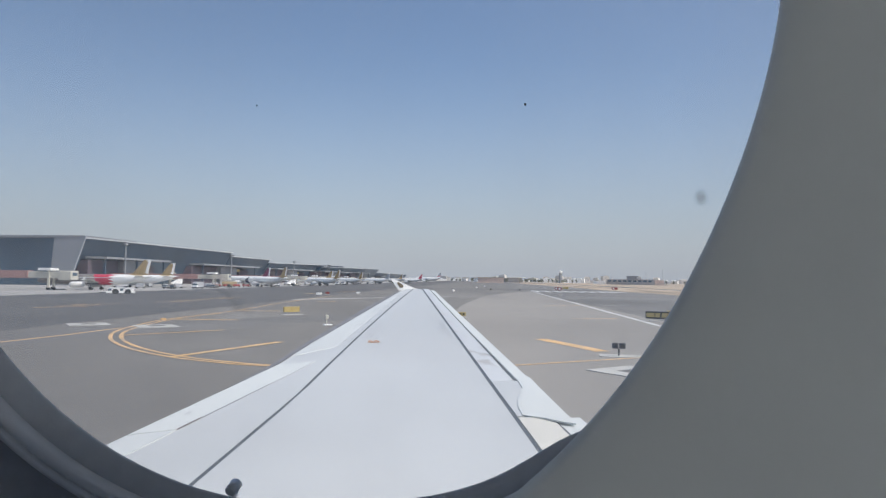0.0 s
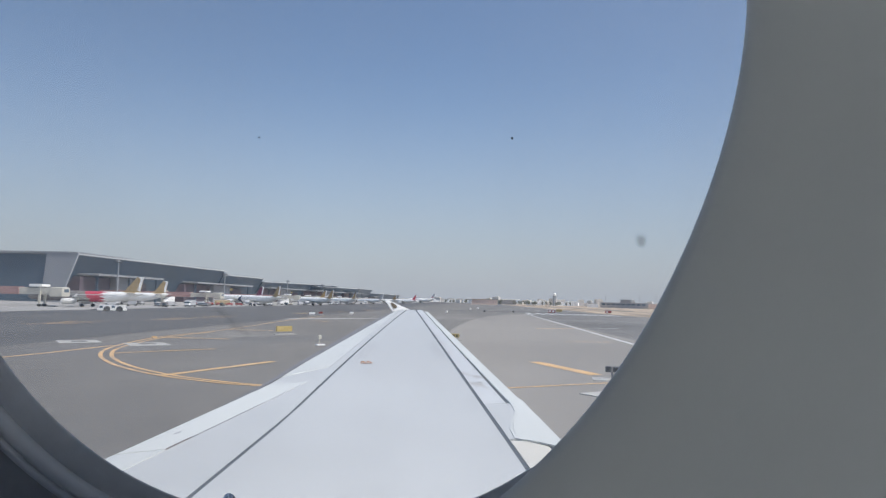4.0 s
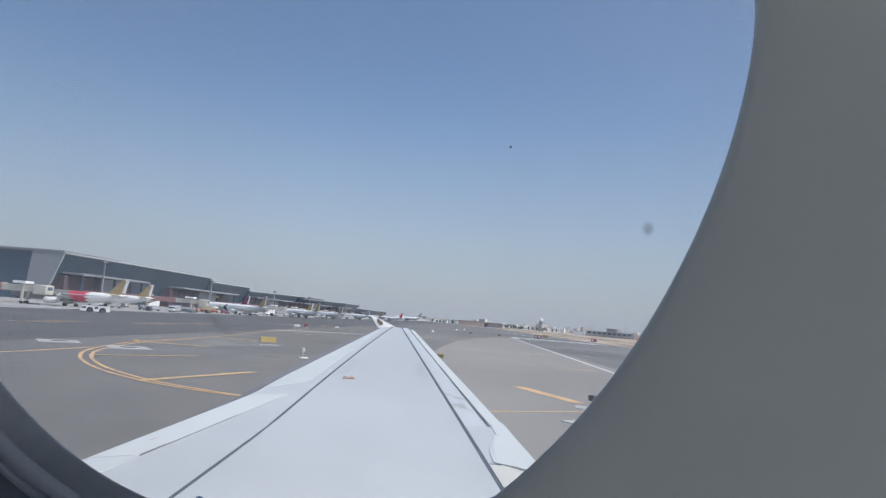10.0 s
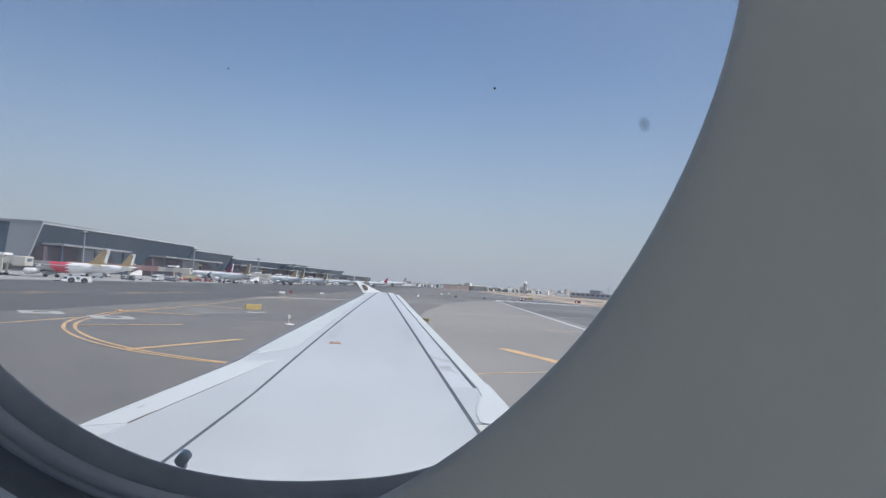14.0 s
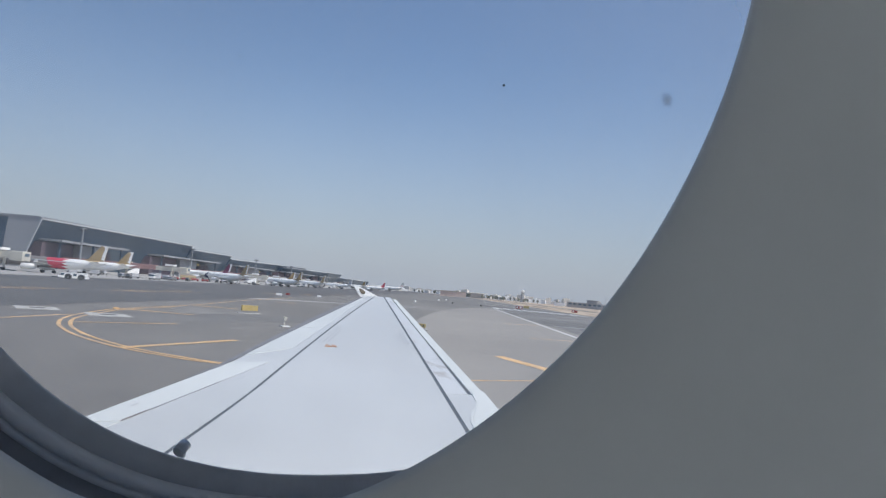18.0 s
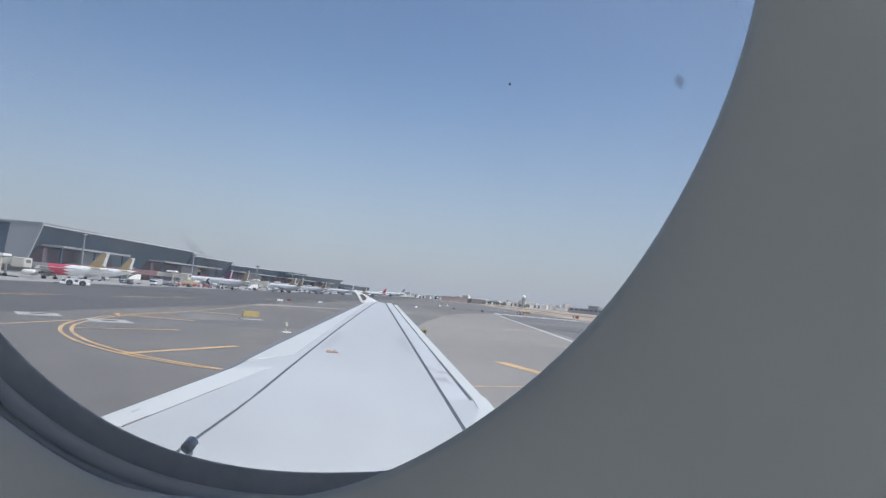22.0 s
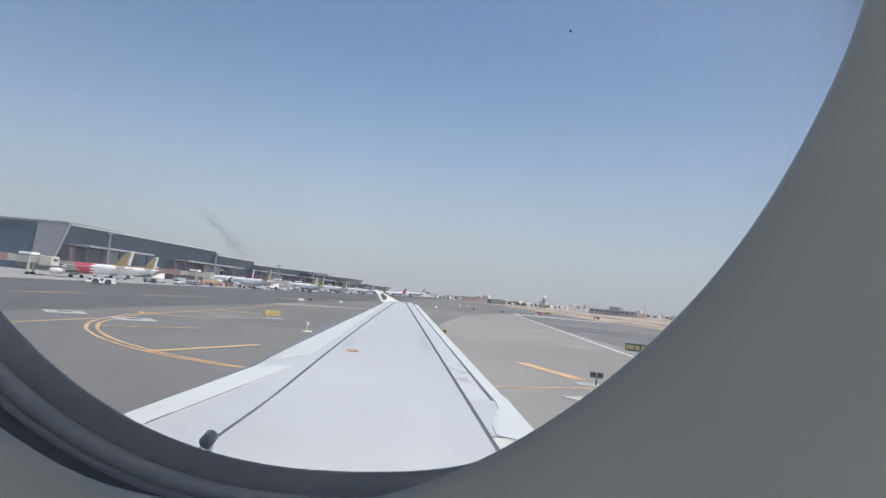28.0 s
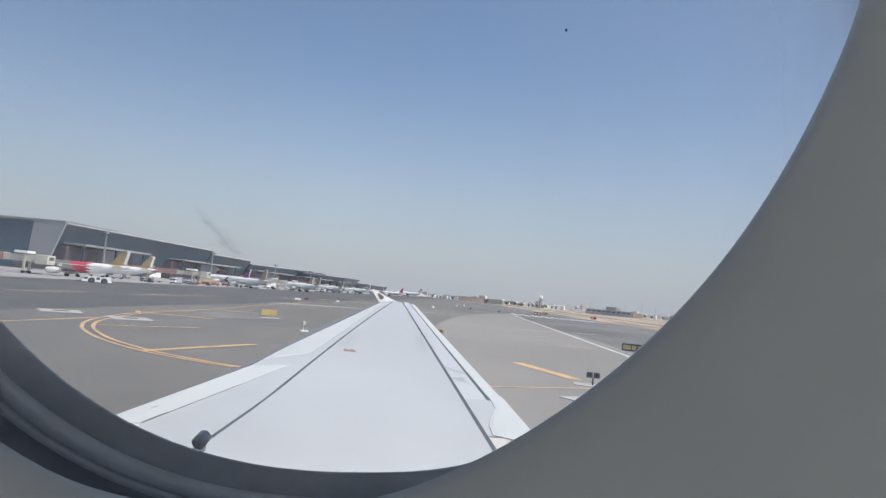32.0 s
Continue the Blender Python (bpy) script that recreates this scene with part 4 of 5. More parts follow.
def airliner(p, heading, size, fin_mat, body_mats, label, fin_tip=None, nose=None, stretch=1.0):
    """A twin-jet with its nose along local -x, standing on its wheels. Metres for an aircraft 37 m long, times size."""
    t = thing("parked_airliner", label, "airliner", p, heading, "airliners parked at the terminal")
    t.matrix_basis = t.matrix_basis @ Matrix.Diagonal((size * stretch, size, size, 1))
    prof = [(-18.5, 0.15, 3.6), (-18.0, 0.75, 3.6), (-17.0, 1.25, 3.7), (-15.5, 1.7, 3.85), (-13.5, 1.95, 3.95), (-11, 2.0, 4.0), (-4.5, 2.0, 4.0), (2, 2.0, 4.0), (8, 2.0, 4.0), (11, 1.8, 4.25), (14, 1.35, 4.7), (17, 0.7, 5.25), (18.6, 0.2, 5.5)]
    n = 20

    def ring_at(x, r, z):
        return [(x, r * math.cos(2 * math.pi * i / n), z + r * math.sin(2 * math.pi * i / n)) for i in range(n)]

    if body_mats[2]:
        zig = [(6.3 + (1.0 if i % 2 else -1.0), 2.0 * math.cos(2 * math.pi * i / n), 4.0 + 2.0 * math.sin(2 * math.pi * i / n)) for i in range(n)]
        slant = [(1.2 + 1.0 * math.sin(2 * math.pi * i / n) * -1.0, 2.0 * math.cos(2 * math.pi * i / n), 4.0 + 2.0 * math.sin(2 * math.pi * i / n)) for i in range(n)]
        part("fuselage", loft([ring_at(*q) for q in prof[:7]] + [slant], caps=True), body_mats[2], t, "brownish grey painted front fuselage", smooth=True)
        part("livery_band", loft([slant, zig]), plane_red, t, "red livery band with a jagged edge", smooth=True)
        part("fuselage", loft([zig] + [ring_at(*q) for q in prof[8:]]), body_mats[1], t, smooth=True)
    else:
        part("fuselage", loft([ring_at(*q) for q in prof], caps=True), body_mats[1], t, smooth=True)
    if nose:
        part("nose_paint", loft([ring_at(x - 0.02, r * 1.012 + 0.01, z) for x, r, z in prof[:5]], caps=True), nose, t, "dark painted nose", smooth=True)
    part("cockpit_window", box(-16.9, -16.0, -1.05, 1.05, 4.35, 4.85, bevel=0.15), sign_black, t)
    for sd in (-1, 1):
        part("window_row", box(-13, 11, sd * 1.93 - 0.05, sd * 1.93 + 0.05, 4.55, 4.8, bevel=0.03), wing_light, t)
        part("wing", loft([[(-3.8, sd * 1.5, 3.0), (-1, sd * 1.5, 3.3), (2.8, sd * 1.5, 2.9), (-1, sd * 1.5, 2.6)], [(-0.2, sd * 6.4, 3.35), (1.4, sd * 6.4, 3.5), (3.4, sd * 6.4, 3.35), (1.4, sd * 6.4, 3.15)],
                           [(4.0, sd * 16.9, 4.2), (4.6, sd * 16.9, 4.26), (5.4, sd * 16.9, 4.2), (4.6, sd * 16.9, 4.15)]], caps=True), wing_light, t)
        part("wingtip", loft([[(4.1, sd * 16.9, 3.8), (5.5, sd * 16.9, 3.9), (5.6, sd * 16.95, 5.0), (5.0, sd * 16.95, 4.6)], [(4.1, sd * 17.0, 3.8), (5.5, sd * 17.0, 3.9), (5.6, sd * 17.05, 5.0), (5.0, sd * 17.05, 4.6)]], caps=True), body_mats[1], t)
        eng = part("engine", loft([[(x, sd * 5.75 + r * math.cos(2 * math.pi * i / n), 1.95 + r * math.sin(2 * math.pi * i / n)) for i in range(n)] for x, r in ((-4.6, 0.95), (-4.4, 1.12), (-3.2, 1.2), (-1.6, 1.05), (-0.2, 0.7))], caps=True), body_mats[1], t, smooth=True)
        part("fan", rod((-4.63, sd * 5.75, 1.95), (-4.55, sd * 5.75, 1.95), 0.9, None, n), dark_metal, eng, "dark engine intake")
        part("pylon", box(-2.6, 0.6, sd * 5.75 - 0.15, sd * 5.75 + 0.15, 2.6, 3.3, bevel=0.05), body_mats[1], t)
        part("tailplane", loft([[(13.0, sd * 0.6, 5.1), (14.6, sd * 0.6, 5.25), (16.6, sd * 0.6, 5.1), (14.6, sd * 0.6, 5.0)], [(16.2, sd * 6.2, 5.7), (16.9, sd * 6.2, 5.76), (17.6, sd * 6.2, 5.7), (16.9, sd * 6.2, 5.65)]], caps=True), body_mats[1], t)
        gear = part("main_gear", rod((0.8, sd * 3.7, 0.5), (0.8, sd * 3.6, 2.9), 0.16), mast_metal, t)
        for wx in (-0.28, 0.28):
            part("wheel", rod((0.8, sd * 3.7 + wx - 0.18, 0.55), (0.8, sd * 3.7 + wx + 0.18, 0.55), 0.55, None, 16), tyre_mat, gear)
    gear = part("nose_gear", rod((-13.4, 0, 0.4), (-13.2, 0, 2.3), 0.12), mast_metal, t)
    for wy in (-0.22, 0.22):
        part("wheel", rod((-13.4, wy - 0.1, 0.38), (-13.4, wy + 0.1, 0.38), 0.38, None, 14), tyre_mat, gear)

    def fin_slice(y, pts):
        return [(x, y * (1 - 0.6 * (z - 5.5) / 6.0), z) for x, z in pts]

    fin_pts = [(10.2, 5.8), (12.4, 6.4), (16.2, 11.75), (18.3, 11.75), (17.4, 5.6)]
    part("fin", loft([fin_slice(-0.2, fin_pts), fin_slice(0.2, fin_pts)], caps=True), fin_mat, t, "painted tail fin")
    if fin_tip:
        for j, fm in enumerate(fin_tip):
            z0, z1 = 7.0 + j * 1.55, 7.9 + j * 1.55
            xs = lambda z, b: (12.4 + (z - 6.4) * 0.71 if b else 17.4 + (z - 5.6) * 0.146)
            q = [(xs(z0, 1) + 0.9, z0), (xs(z1, 1) + 0.9, z1), (xs(z1, 0) - 0.1, z1 + 0.7), (xs(z0, 0) - 0.1, z0 + 0.7)]
            part("fin_stripe", loft([fin_slice(-0.215, q), fin_slice(0.215, q)], caps=True), fm, t, "painted stripe on the fin")
    else:
        q = [(16.75, 8.4), (17.25, 10.4), (17.2, 11.3), (16.3, 11.77), (18.3, 11.77), (17.4, 6.0), (17.0, 6.6)]
        part("fin_stripe", loft([fin_slice(-0.215, q), fin_slice(0.215, q)], caps=True), plane_white, t, "white rear edge of the fin")
        for j in range(3):
            q = [(16.05 + 0.3 * j, 6.9 + 0.55 * j), (17.0, 6.5 + 0.55 * j), (17.1, 7.1 + 0.55 * j)]
            part("fin_stripe", loft([fin_slice(-0.21, q), fin_slice(0.21, q)], caps=True), plane_white, t, "white tooth at the rear of the fin")
        skirt = []
        for x, r, z in ((11.6, 1.69, 4.35), (13.0, 1.51, 4.54), (14.5, 1.25, 4.78), (16.0, 0.94, 5.07)):
            w = 0.25 + 0.32 * (x - 11.6)
            skirt.append([(x, (r + 0.02) * math.sin(a), z + (r + 0.02) * math.cos(a)) for a in [-w + 2 * w * i / 8 for i in range(9)]])
        part("fin_foot", loft(skirt, closed=False), fin_mat, t, "tail colour running down onto the fuselage", smooth=True)
    return t


HEAD = math.degrees(math.atan2(N.y, N.x))      # tail towards the runway, nose towards the terminal
gold = (plane_white, plane_white, None)


def parked(az, d, turn, size, fin_mat, mats, label, **more):
    """An airliner whose tail stands d metres away under the bearing az, its nose towards the terminal, turned by turn."""
    h = HEAD + turn
    x, y, _ = polar(az, d)
    back = 18.2 * size * more.get("stretch", 1.0)
    return airliner((x - back * math.cos(radians(h)), y - back * math.sin(radians(h)), 0), h, size, fin_mat, mats, label, **more)


parked(-3.64, 212, 0, 0.76, plane_gold, (plane_grey, plane_white, plane_taupe), "grey and white airliner, red jagged band, gold tail", stretch=1.22)
parked(-1.86, 262, 0, 0.76, plane_gold, gold, "white airliner with a gold tail parked behind another", stretch=1.15)
parked(6.87, 300, -32, 0.76, plane_gold, gold, "white airliner with a dark nose and a gold tail", nose=navy)
parked(5.53, 365, -10, 0.8, maroon, gold, "white airliner with a maroon tail at the terminal")
parked(10.68, 430, -10, 0.76, plane_gold, gold, "white airliner with a gold tail half hidden at the terminal")
parked(11.26, 365, -34, 0.74, plane_gold, gold, "white airliner with a gold tail turned aside on the apron")
parked(13.18, 460, -38, 0.74, plane_gold, gold, "white airliner with a gold tail beside a jet bridge")
parked(15.46, 590, -25, 0.76, plane_grey, gold, "white airliner with a grey tail at the terminal")
parked(16.6, 700, -20, 0.8, plane_gold, gold, "white airliner with a gold tail far along the apron")
parked(18.29, 700, -10, 0.82, plane_red, gold, "white airliner with a red tail far along the apron")
parked(19.83, 1010, -12, 1.2, plane_white, gold, "large white airliner with red and dark tail stripes", fin_tip=(plane_red, sign_black, sign_black))
parked(26.3, 1500, 12, 0.8, plane_white, gold, "white airliner taxiing far off past the apron")

# ---- terminal ----
term = thing("terminal_building", "long grey airport terminal with a deep overhanging roof and dark glazing", "building", at(0, -166), TURN)
# local x runs along U, local +y points away from the runway


def hall(x0, x1, depth, eave, e1, front, canopy):
    """One hall: dark glazing that leans out under a thin roof edge at y = -front, with mullions, a lower canopy and recessed bays."""
    lean = front * 0.86

    def face(z):
        return -lean * z / eave

    w = part("wall", loft([[(x0, face(0), 0), (x0, face(eave), eave), (x0, depth, eave), (x0, depth, 0)], [(x1, face(0), 0), (x1, face(e1), e1), (x1, depth, e1), (x1, depth, 0)]], caps=True), terminal_glass, term, "dark glazed facade leaning outwards")
    r = part("roof", loft([[(x0 - 1, -front, eave + 0.02), (x0 - 1, -front, eave + 0.4), (x0 - 1, depth, eave + 1.2), (x0 - 1, depth, eave + 0.02)],
                           [(x1, -front, e1 + 0.02), (x1, -front, e1 + 0.4), (x1, depth, e1 + 1.2), (x1, depth, e1 + 0.02)]], caps=True), terminal_roof, term, "grey sheet roof with a thin edge")
    part("fascia", loft([[(x0 - 1.1, -front - 0.2, eave), (x0 - 1.1, -front - 0.2, eave + 0.55), (x0 - 1.1, -front, eave + 0.55), (x0 - 1.1, -front, eave)],
                         [(x1, -front - 0.2, e1), (x1, -front - 0.2, e1 + 0.55), (x1, -front, e1 + 0.55), (x1, -front, e1)]], caps=True), fascia_metal, r, "pale metal roof edge")
    n = max(2, int((x1 - x0) / 9))
    for i in range(n):
        x = x0 + 2 + (x1 - x0 - 3) * i / n
        q = min(eave, e1) - 1.2
        part("mullion", loft([[(x - 0.12, face(0) - 0.05, 0), (x + 0.12, face(0) - 0.05, 0), (x + 0.12, face(0), 0), (x - 0.12, face(0), 0)],
                              [(x - 0.12, face(q) - 0.05, q), (x + 0.12, face(q) - 0.05, q), (x + 0.12, face(q), q), (x - 0.12, face(q), q)]], caps=True), terminal_glass, w)
    for c0, c1, z in canopy:
        part("canopy", box(c0, c1, -front - 4, 1.0, z, z + 0.9, bevel=0.1), canopy_metal, term, "grey metal canopy")
        for x in (c0 + 3, (c0 + c1) / 2, c1 - 3):
            part("column", box(x - 0.4, x + 0.4, -front - 2, -front - 1.2, 0, z), terminal_metal, term)
        c2 = c0 + (c1 - c0) * 0.36
        part("bay", box(c0 - 2, c2, -front * 0.75, 0.0, 0.1, z - 0.5), maroon_panel, term, "dark maroon wall panel under the canopy")
        part("bay", box(c2 + 1, c2 + (c1 - c0) * 0.3, -front * 0.95, 0.0, 0.1, z - 0.3), gable_metal, term, "pale metal wall bay")
        part("bay", box(c2 + (c1 - c0) * 0.42, c1 - 3, -front * 0.7, 0.0, 0.1, z - 2.0), maroon_panel, term, "dark maroon wall panel under the canopy")
        part("wall_sign", box(c2 + (c1 - c0) * 0.34, c2 + (c1 - c0) * 0.40, -front * 0.8, -front * 0.78, z - 3.0, z - 1.4), sign_yellow, term, "small yellow wall sign")


hall(258.0, 419, 70, 18.8, 19.3, 11.0, ((266, 324, 11.0),))
hall(419.5, 500, 60, 17.0, 17.3, 10.6, ((366, 461, 10.6),))
hall(500.5, 775, 55, 15.0, 18.4, 10.4, ((505, 615, 10.6),))
hall(654, 1025, 40, 15.2, 18.5, 16.0, ((640, 784, 10.6), (820, 920, 11.0)))
hall(1030, 1500, 40, 13.5, 14.0, 10.0, ((1060, 1180, 8.0),))
# near end: a pale raking metal frame round a recessed glazed wall
part("gable", loft([[(256.9, -11.2, 19.5), (257.4, -11.2, 19.5), (257.4, -4.6, 0), (256.9, -4.6, 0)], [(256.9, 1.5, 19.5), (257.4, 1.5, 19.5), (257.4, 3.0, 0), (256.9, 3.0, 0)]], caps=True), gable_metal, term, "pale raking metal end wall")
part("gable_edge", loft([[(256.8, -11.6, 19.6), (257.3, -11.6, 19.6), (257.3, -5.0, 0), (256.8, -5.0, 0)], [(256.8, -11.2, 19.6), (257.3, -11.2, 19.6), (257.3, -4.6, 0), (256.8, -4.6, 0)]], caps=True), fascia_metal, term, "thin pale edge of the raking end wall")
part("wall", box(258.45, 259.2, 1.0, 150, 0, 18.4), terminal_glass, term, "dark recessed glazed end wall")
for i in range(12):
    part("mullion", box(258.25, 258.45, 6 + i * 12, 6.3 + i * 12, 0, 18.2), terminal_metal, term)
part("roof", loft([[(256.6, -11, 19.5), (256.6, -11, 20.0), (256.6, 150, 19.2), (256.6, 150, 17.0)], [(300, -10, 19.5), (300, -10, 20.0), (300, 150, 19.2), (300, 150, 17.0)]], caps=True), gable_metal, term, "pale metal roof over the end wall")


# ---- jet bridges ----
def jet_bridge(k, s_out, label):
    t = thing("jet_bridge", label, "jet bridge", at(k, -165), TURN, "jet bridges")
    t.matrix_basis = t.matrix_basis @ Matrix.Diagonal((0.8, 1.0, 0.77, 1))
    L = s_out
    part("tunnel", box(-1.6, 1.6, -L * 0.82, 0, 4.2, 6.9, bevel=0.1), bridge_pink, t, "pinkish ribbed tunnel")
    part("tunnel", box(-1.35, 1.35, -L, -L * 0.8, 4.3, 6.6, bevel=0.1), bridge_cream, t, "cream telescopic tunnel")
    part("rotunda", rod((0, -L * 0.6, 3.4), (0, -L * 0.6, 7.6), 2.3, None, 16), bridge_cream, t)
    cab = part("cab", box(-2.4, 2.2, -L - 3.2, -L + 0.4, 3.6, 7.0, bevel=0.3), bridge_cream, t, "cream docking cab")
    part("cab_window", box(-1.4, 1.2, -L - 3.24, -L - 3.18, 5.2, 6.3), terminal_glass, cab)
    part("support", rod((0, -L * 0.6, 0), (0, -L * 0.6, 3.4), 0.6), bridge_cream, t)
    for x in (-1.5, 1.5):
        part("leg", box(x - 0.25, x + 0.25, -L + 3.2, -L + 3.8, 0.9, 7.6, bevel=0.05), bridge_cream, t)
        part("wheel", rod((x - 0.2, -L + 3.5, 0.55), (x + 0.2, -L + 3.5, 0.55), 0.55, None, 14), tyre_mat, t)
    part("lift_box", box(-2.3, 2.3, -L + 2.6, -L + 6.2, 7.0, 7.9, bevel=0.1), plane_white, t, "white machinery box above the tunnel")
    part("stair", box(1.7, 2.7, -L + 0.5, -L + 5.5, 0.0, 0.4), mast_metal, t)


for k, l in ((178, 52), (280, 57), (406, 58), (470, 55), (545, 52), (600, 52), (690, 50), (770, 50)):
    jet_bridge(k, l, "jet bridge with a pinkish tunnel and a cream cab" if k < 400 else "cream jet bridge reaching out from the terminal")


# ---- high-mast lamps ----
mast = thing("light_mast", "tall steel floodlight mast with a ring of lamps on the apron", "light mast", at(275, -148), 0, "floodlight masts")
part("pole", rod((0, 0, 0), (0, 0, 17.6), 0.45, 0.3, 12), mast_metal, mast)
part("head_ring", rod((0, 0, 17.2), (0, 0, 17.8), 1.1, 0.9, 14), mast_metal, mast)
for a in range(6):
    c, s = math.cos(a * math.pi / 3), math.sin(a * math.pi / 3)
    part("floodlight", box(c * 1.3 - 0.35, c * 1.3 + 0.35, s * 1.3 - 0.35, s * 1.3 + 0.35, 16.9, 17.4, bevel=0.06), dark_metal, mast)
for k in (397.5, 537, 667, 885):
    copy_thing(mast, pose(*at(k, -148)))


# ---- ground vehicles ----
def vehicle(name, label, category, k, s, turn, L, W, H0, cab, body_mat, cab_mat, group=""):
    t = thing(name, label, category, at(k, s), TURN + turn, group)
    t.matrix_basis = t.matrix_basis @ Matrix.Diagonal((0.76, 0.76, 0.72, 1))
    part("chassis", box(-L / 2, L / 2, -W / 2, W / 2, 0.45, 0.8, bevel=0.05), dark_metal, t)
    part("body", box(-L / 2 + cab, L / 2, -W / 2, W / 2, 0.8, H0, bevel=0.08), body_mat, t)
    c = part("cab", box(-L / 2, -L / 2 + cab - 0.08, -W / 2, W / 2, 0.8, max(H0 * 0.85, 1.9), bevel=0.15), cab_mat, t)
    part("windscreen", box(-L / 2 - 0.02, -L / 2 + cab * 0.7, -W / 2 - 0.02, W / 2 + 0.02, max(H0 * 0.85, 1.9) * 0.62, max(H0 * 0.85, 1.9) * 0.88), terminal_glass, c)
    for x in (-L * 0.32, L * 0.32):
        for y in (-W / 2 + 0.12, W / 2 - 0.12):
            part("wheel", rod((x, y - 0.14, 0.45), (x, y + 0.14, 0.45), 0.45, None, 14), tyre_mat, t)


rv = random.Random(12)
cart = thing("baggage_cart", "low red baggage cart standing on the apron", "cart", polar(0.6, 296), -8, "baggage carts")
part("bed", box(-1.5, 1.5, -0.8, 0.8, 0.4, 0.75, bevel=0.05), cart_red, cart)
part("load", box(-1.3, 1.3, -0.7, 0.7, 0.75, 1.15, bevel=0.1), cart_red, cart, "red tarpaulin load")
for x in (-1.0, 1.0):
    part("wheel", rod((x, -0.75, 0.25), (x, 0.75, 0.25), 0.25, None, 12), tyre_mat, cart)
for i in range(1, 5):
    copy_thing(cart, pose(*polar(0.6 + 0.75 * i, 296 + 1.5 * i), 0, 0, -8))
tt = thing("tow_tractor", "low white aircraft tow tractor with round wheel arches", "tractor", at(150, -81.6), 8)
tt.matrix_basis = tt.matrix_basis @ Matrix.Diagonal((0.66, 0.66, 0.6, 1))
part("body", box(-4.6, 4.6, -1.5, 1.5, 0.4, 1.15, bevel=0.1), plane_white, tt)
part("cab", box(-4.0, 4.2, -1.45, 1.45, 1.15, 2.35, bevel=0.15), plane_white, tt, "white upper body with square windows")
part("roof", box(-3.4, 3.8, -1.55, 1.55, 2.35, 2.5, bevel=0.05), plane_white, tt)
part("tow_bar", rod((-4.6, 0, 0.6), (-6.6, 0, 0.5), 0.14), dark_metal, tt)
for x in (-1.7, 2.2):
    for y in (-1, 1):
        outline = [(x + 1.05 * math.cos(a), 1.0 + 1.0 * math.sin(a)) for a in [math.pi * i / 12 for i in range(13)]] + [(x - 1.05, 0.38), (x + 1.05, 0.38)]
        part("wheel_arch", loft([[(px, y * 1.49, pz) for px, pz in outline], [(px, y * 1.53, pz) for px, pz in outline]], caps=True), dark_metal, tt, "dark round-topped wheel arch")
        w = part("wheel", rod((x, y * 1.3, 0.75), (x, y * 1.58, 0.75), 0.75, None, 20), tyre_mat, tt)
        part("hub", rod((x, y * 1.57, 0.75), (x, y * 1.60, 0.75), 0.22, None, 12), mast_metal, w)
for x in (-3.45, 0.25):
    for y in (-1, 1):
        part("side_window", box(x - 0.5, x + 0.5, y * 1.46 - 0.03, y * 1.46 + 0.03, 1.3, 2.15, bevel=0.02), terminal_glass, tt)
spots = [(214, -99), (222, -104), (229, -97), (236, -101), (244, -97), (252, -102), (262, -98), (290, -96), (306, -94), (316, -95), (338, -93), (352, -96), (372, -92), (392, -92), (410, -92), (432, -90), (452, -90), (484, -88), (512, -90), (540, -88), (600, -86), (700, -84)]
sh = thing("tan_shelter", "long tan fabric shelter on the apron beside a jet bridge", "shelter", polar(2.3, 325), -2)
sh.matrix_basis = sh.matrix_basis @ Matrix.Diagonal((0.8, 0.8, 0.8, 1))
part("cover", loft([[(x, 2.2 * math.cos(a), 2.7 * abs(math.sin(a)) ** 0.8) for a in [math.pi * i / 10 for i in range(11)]] for x in (-4.2, -4.0, 4.0, 4.2)], closed=False), tan_cloth, sh, smooth=True)
part("end_flap", box(-4.2, -4.1, -2.0, 2.0, 0, 1.9, bevel=0.03), tan_cloth, sh)
for k, s in spots:
    q = rv.random()
    if q < 0.14:
        vehicle("service_truck", "grey and white catering truck parked on the apron", "truck", k, s, rv.uniform(-20, 20), 6.5, 2.4, 3.4, 1.8, plane_grey, plane_white, "apron vehicles")
    elif q < 0.55:
        vehicle("baggage_tug", "small dark grey baggage tug on the apron", "tug", k, s, rv.uniform(-30, 30), 3.0, 1.5, 1.15, 1.2, plane_taupe, dark_metal, "apron vehicles")
    elif q < 0.75:
        vehicle("fuel_truck", "low grey service truck on the apron", "truck", k, s, rv.uniform(-20, 20), 6.4, 2.2, 1.9, 1.6, plane_taupe, plane_grey, "apron vehicles")
    elif q < 0.88:
        vehicle("loader", "low yellow cargo loader on the apron", "loader", k, s, rv.uniform(-40, 40), 5.5, 2.2, 1.3, 1.4, bridge_cream, dark_metal, "apron vehicles")
    else:
        vehicle("van", "white service van on the apron", "van", k, s, rv.uniform(-30, 30), 4.6, 1.9, 2.0, 1.5, plane_white, plane_white, "apron vehicles")

# cargo dollies with containers, and passenger steps, between the parked airliners
dolly = thing("cargo_dolly", "flat dark cargo dolly with a pale grey container", "dolly", polar(-5.81, 237), 12, "cargo dollies")
part("deck", box(-1.6, 1.6, -0.8, 0.8, 0.38, 0.5, bevel=0.03), dark_metal, dolly)
part("container", loft([[(x * k, y, z) for x, y in ((-1.2, -0.72), (1.2, -0.72), (1.2, 0.72), (-1.2, 0.72))] for z, k in ((0.5, 0.82), (0.9, 1.0), (1.7, 1.0))], caps=True), fascia_metal, dolly, "pale grey metal container with a slanted foot")
part("draw_bar", rod((1.6, 0, 0.42), (2.5, 0, 0.3), 0.05), dark_metal, dolly)
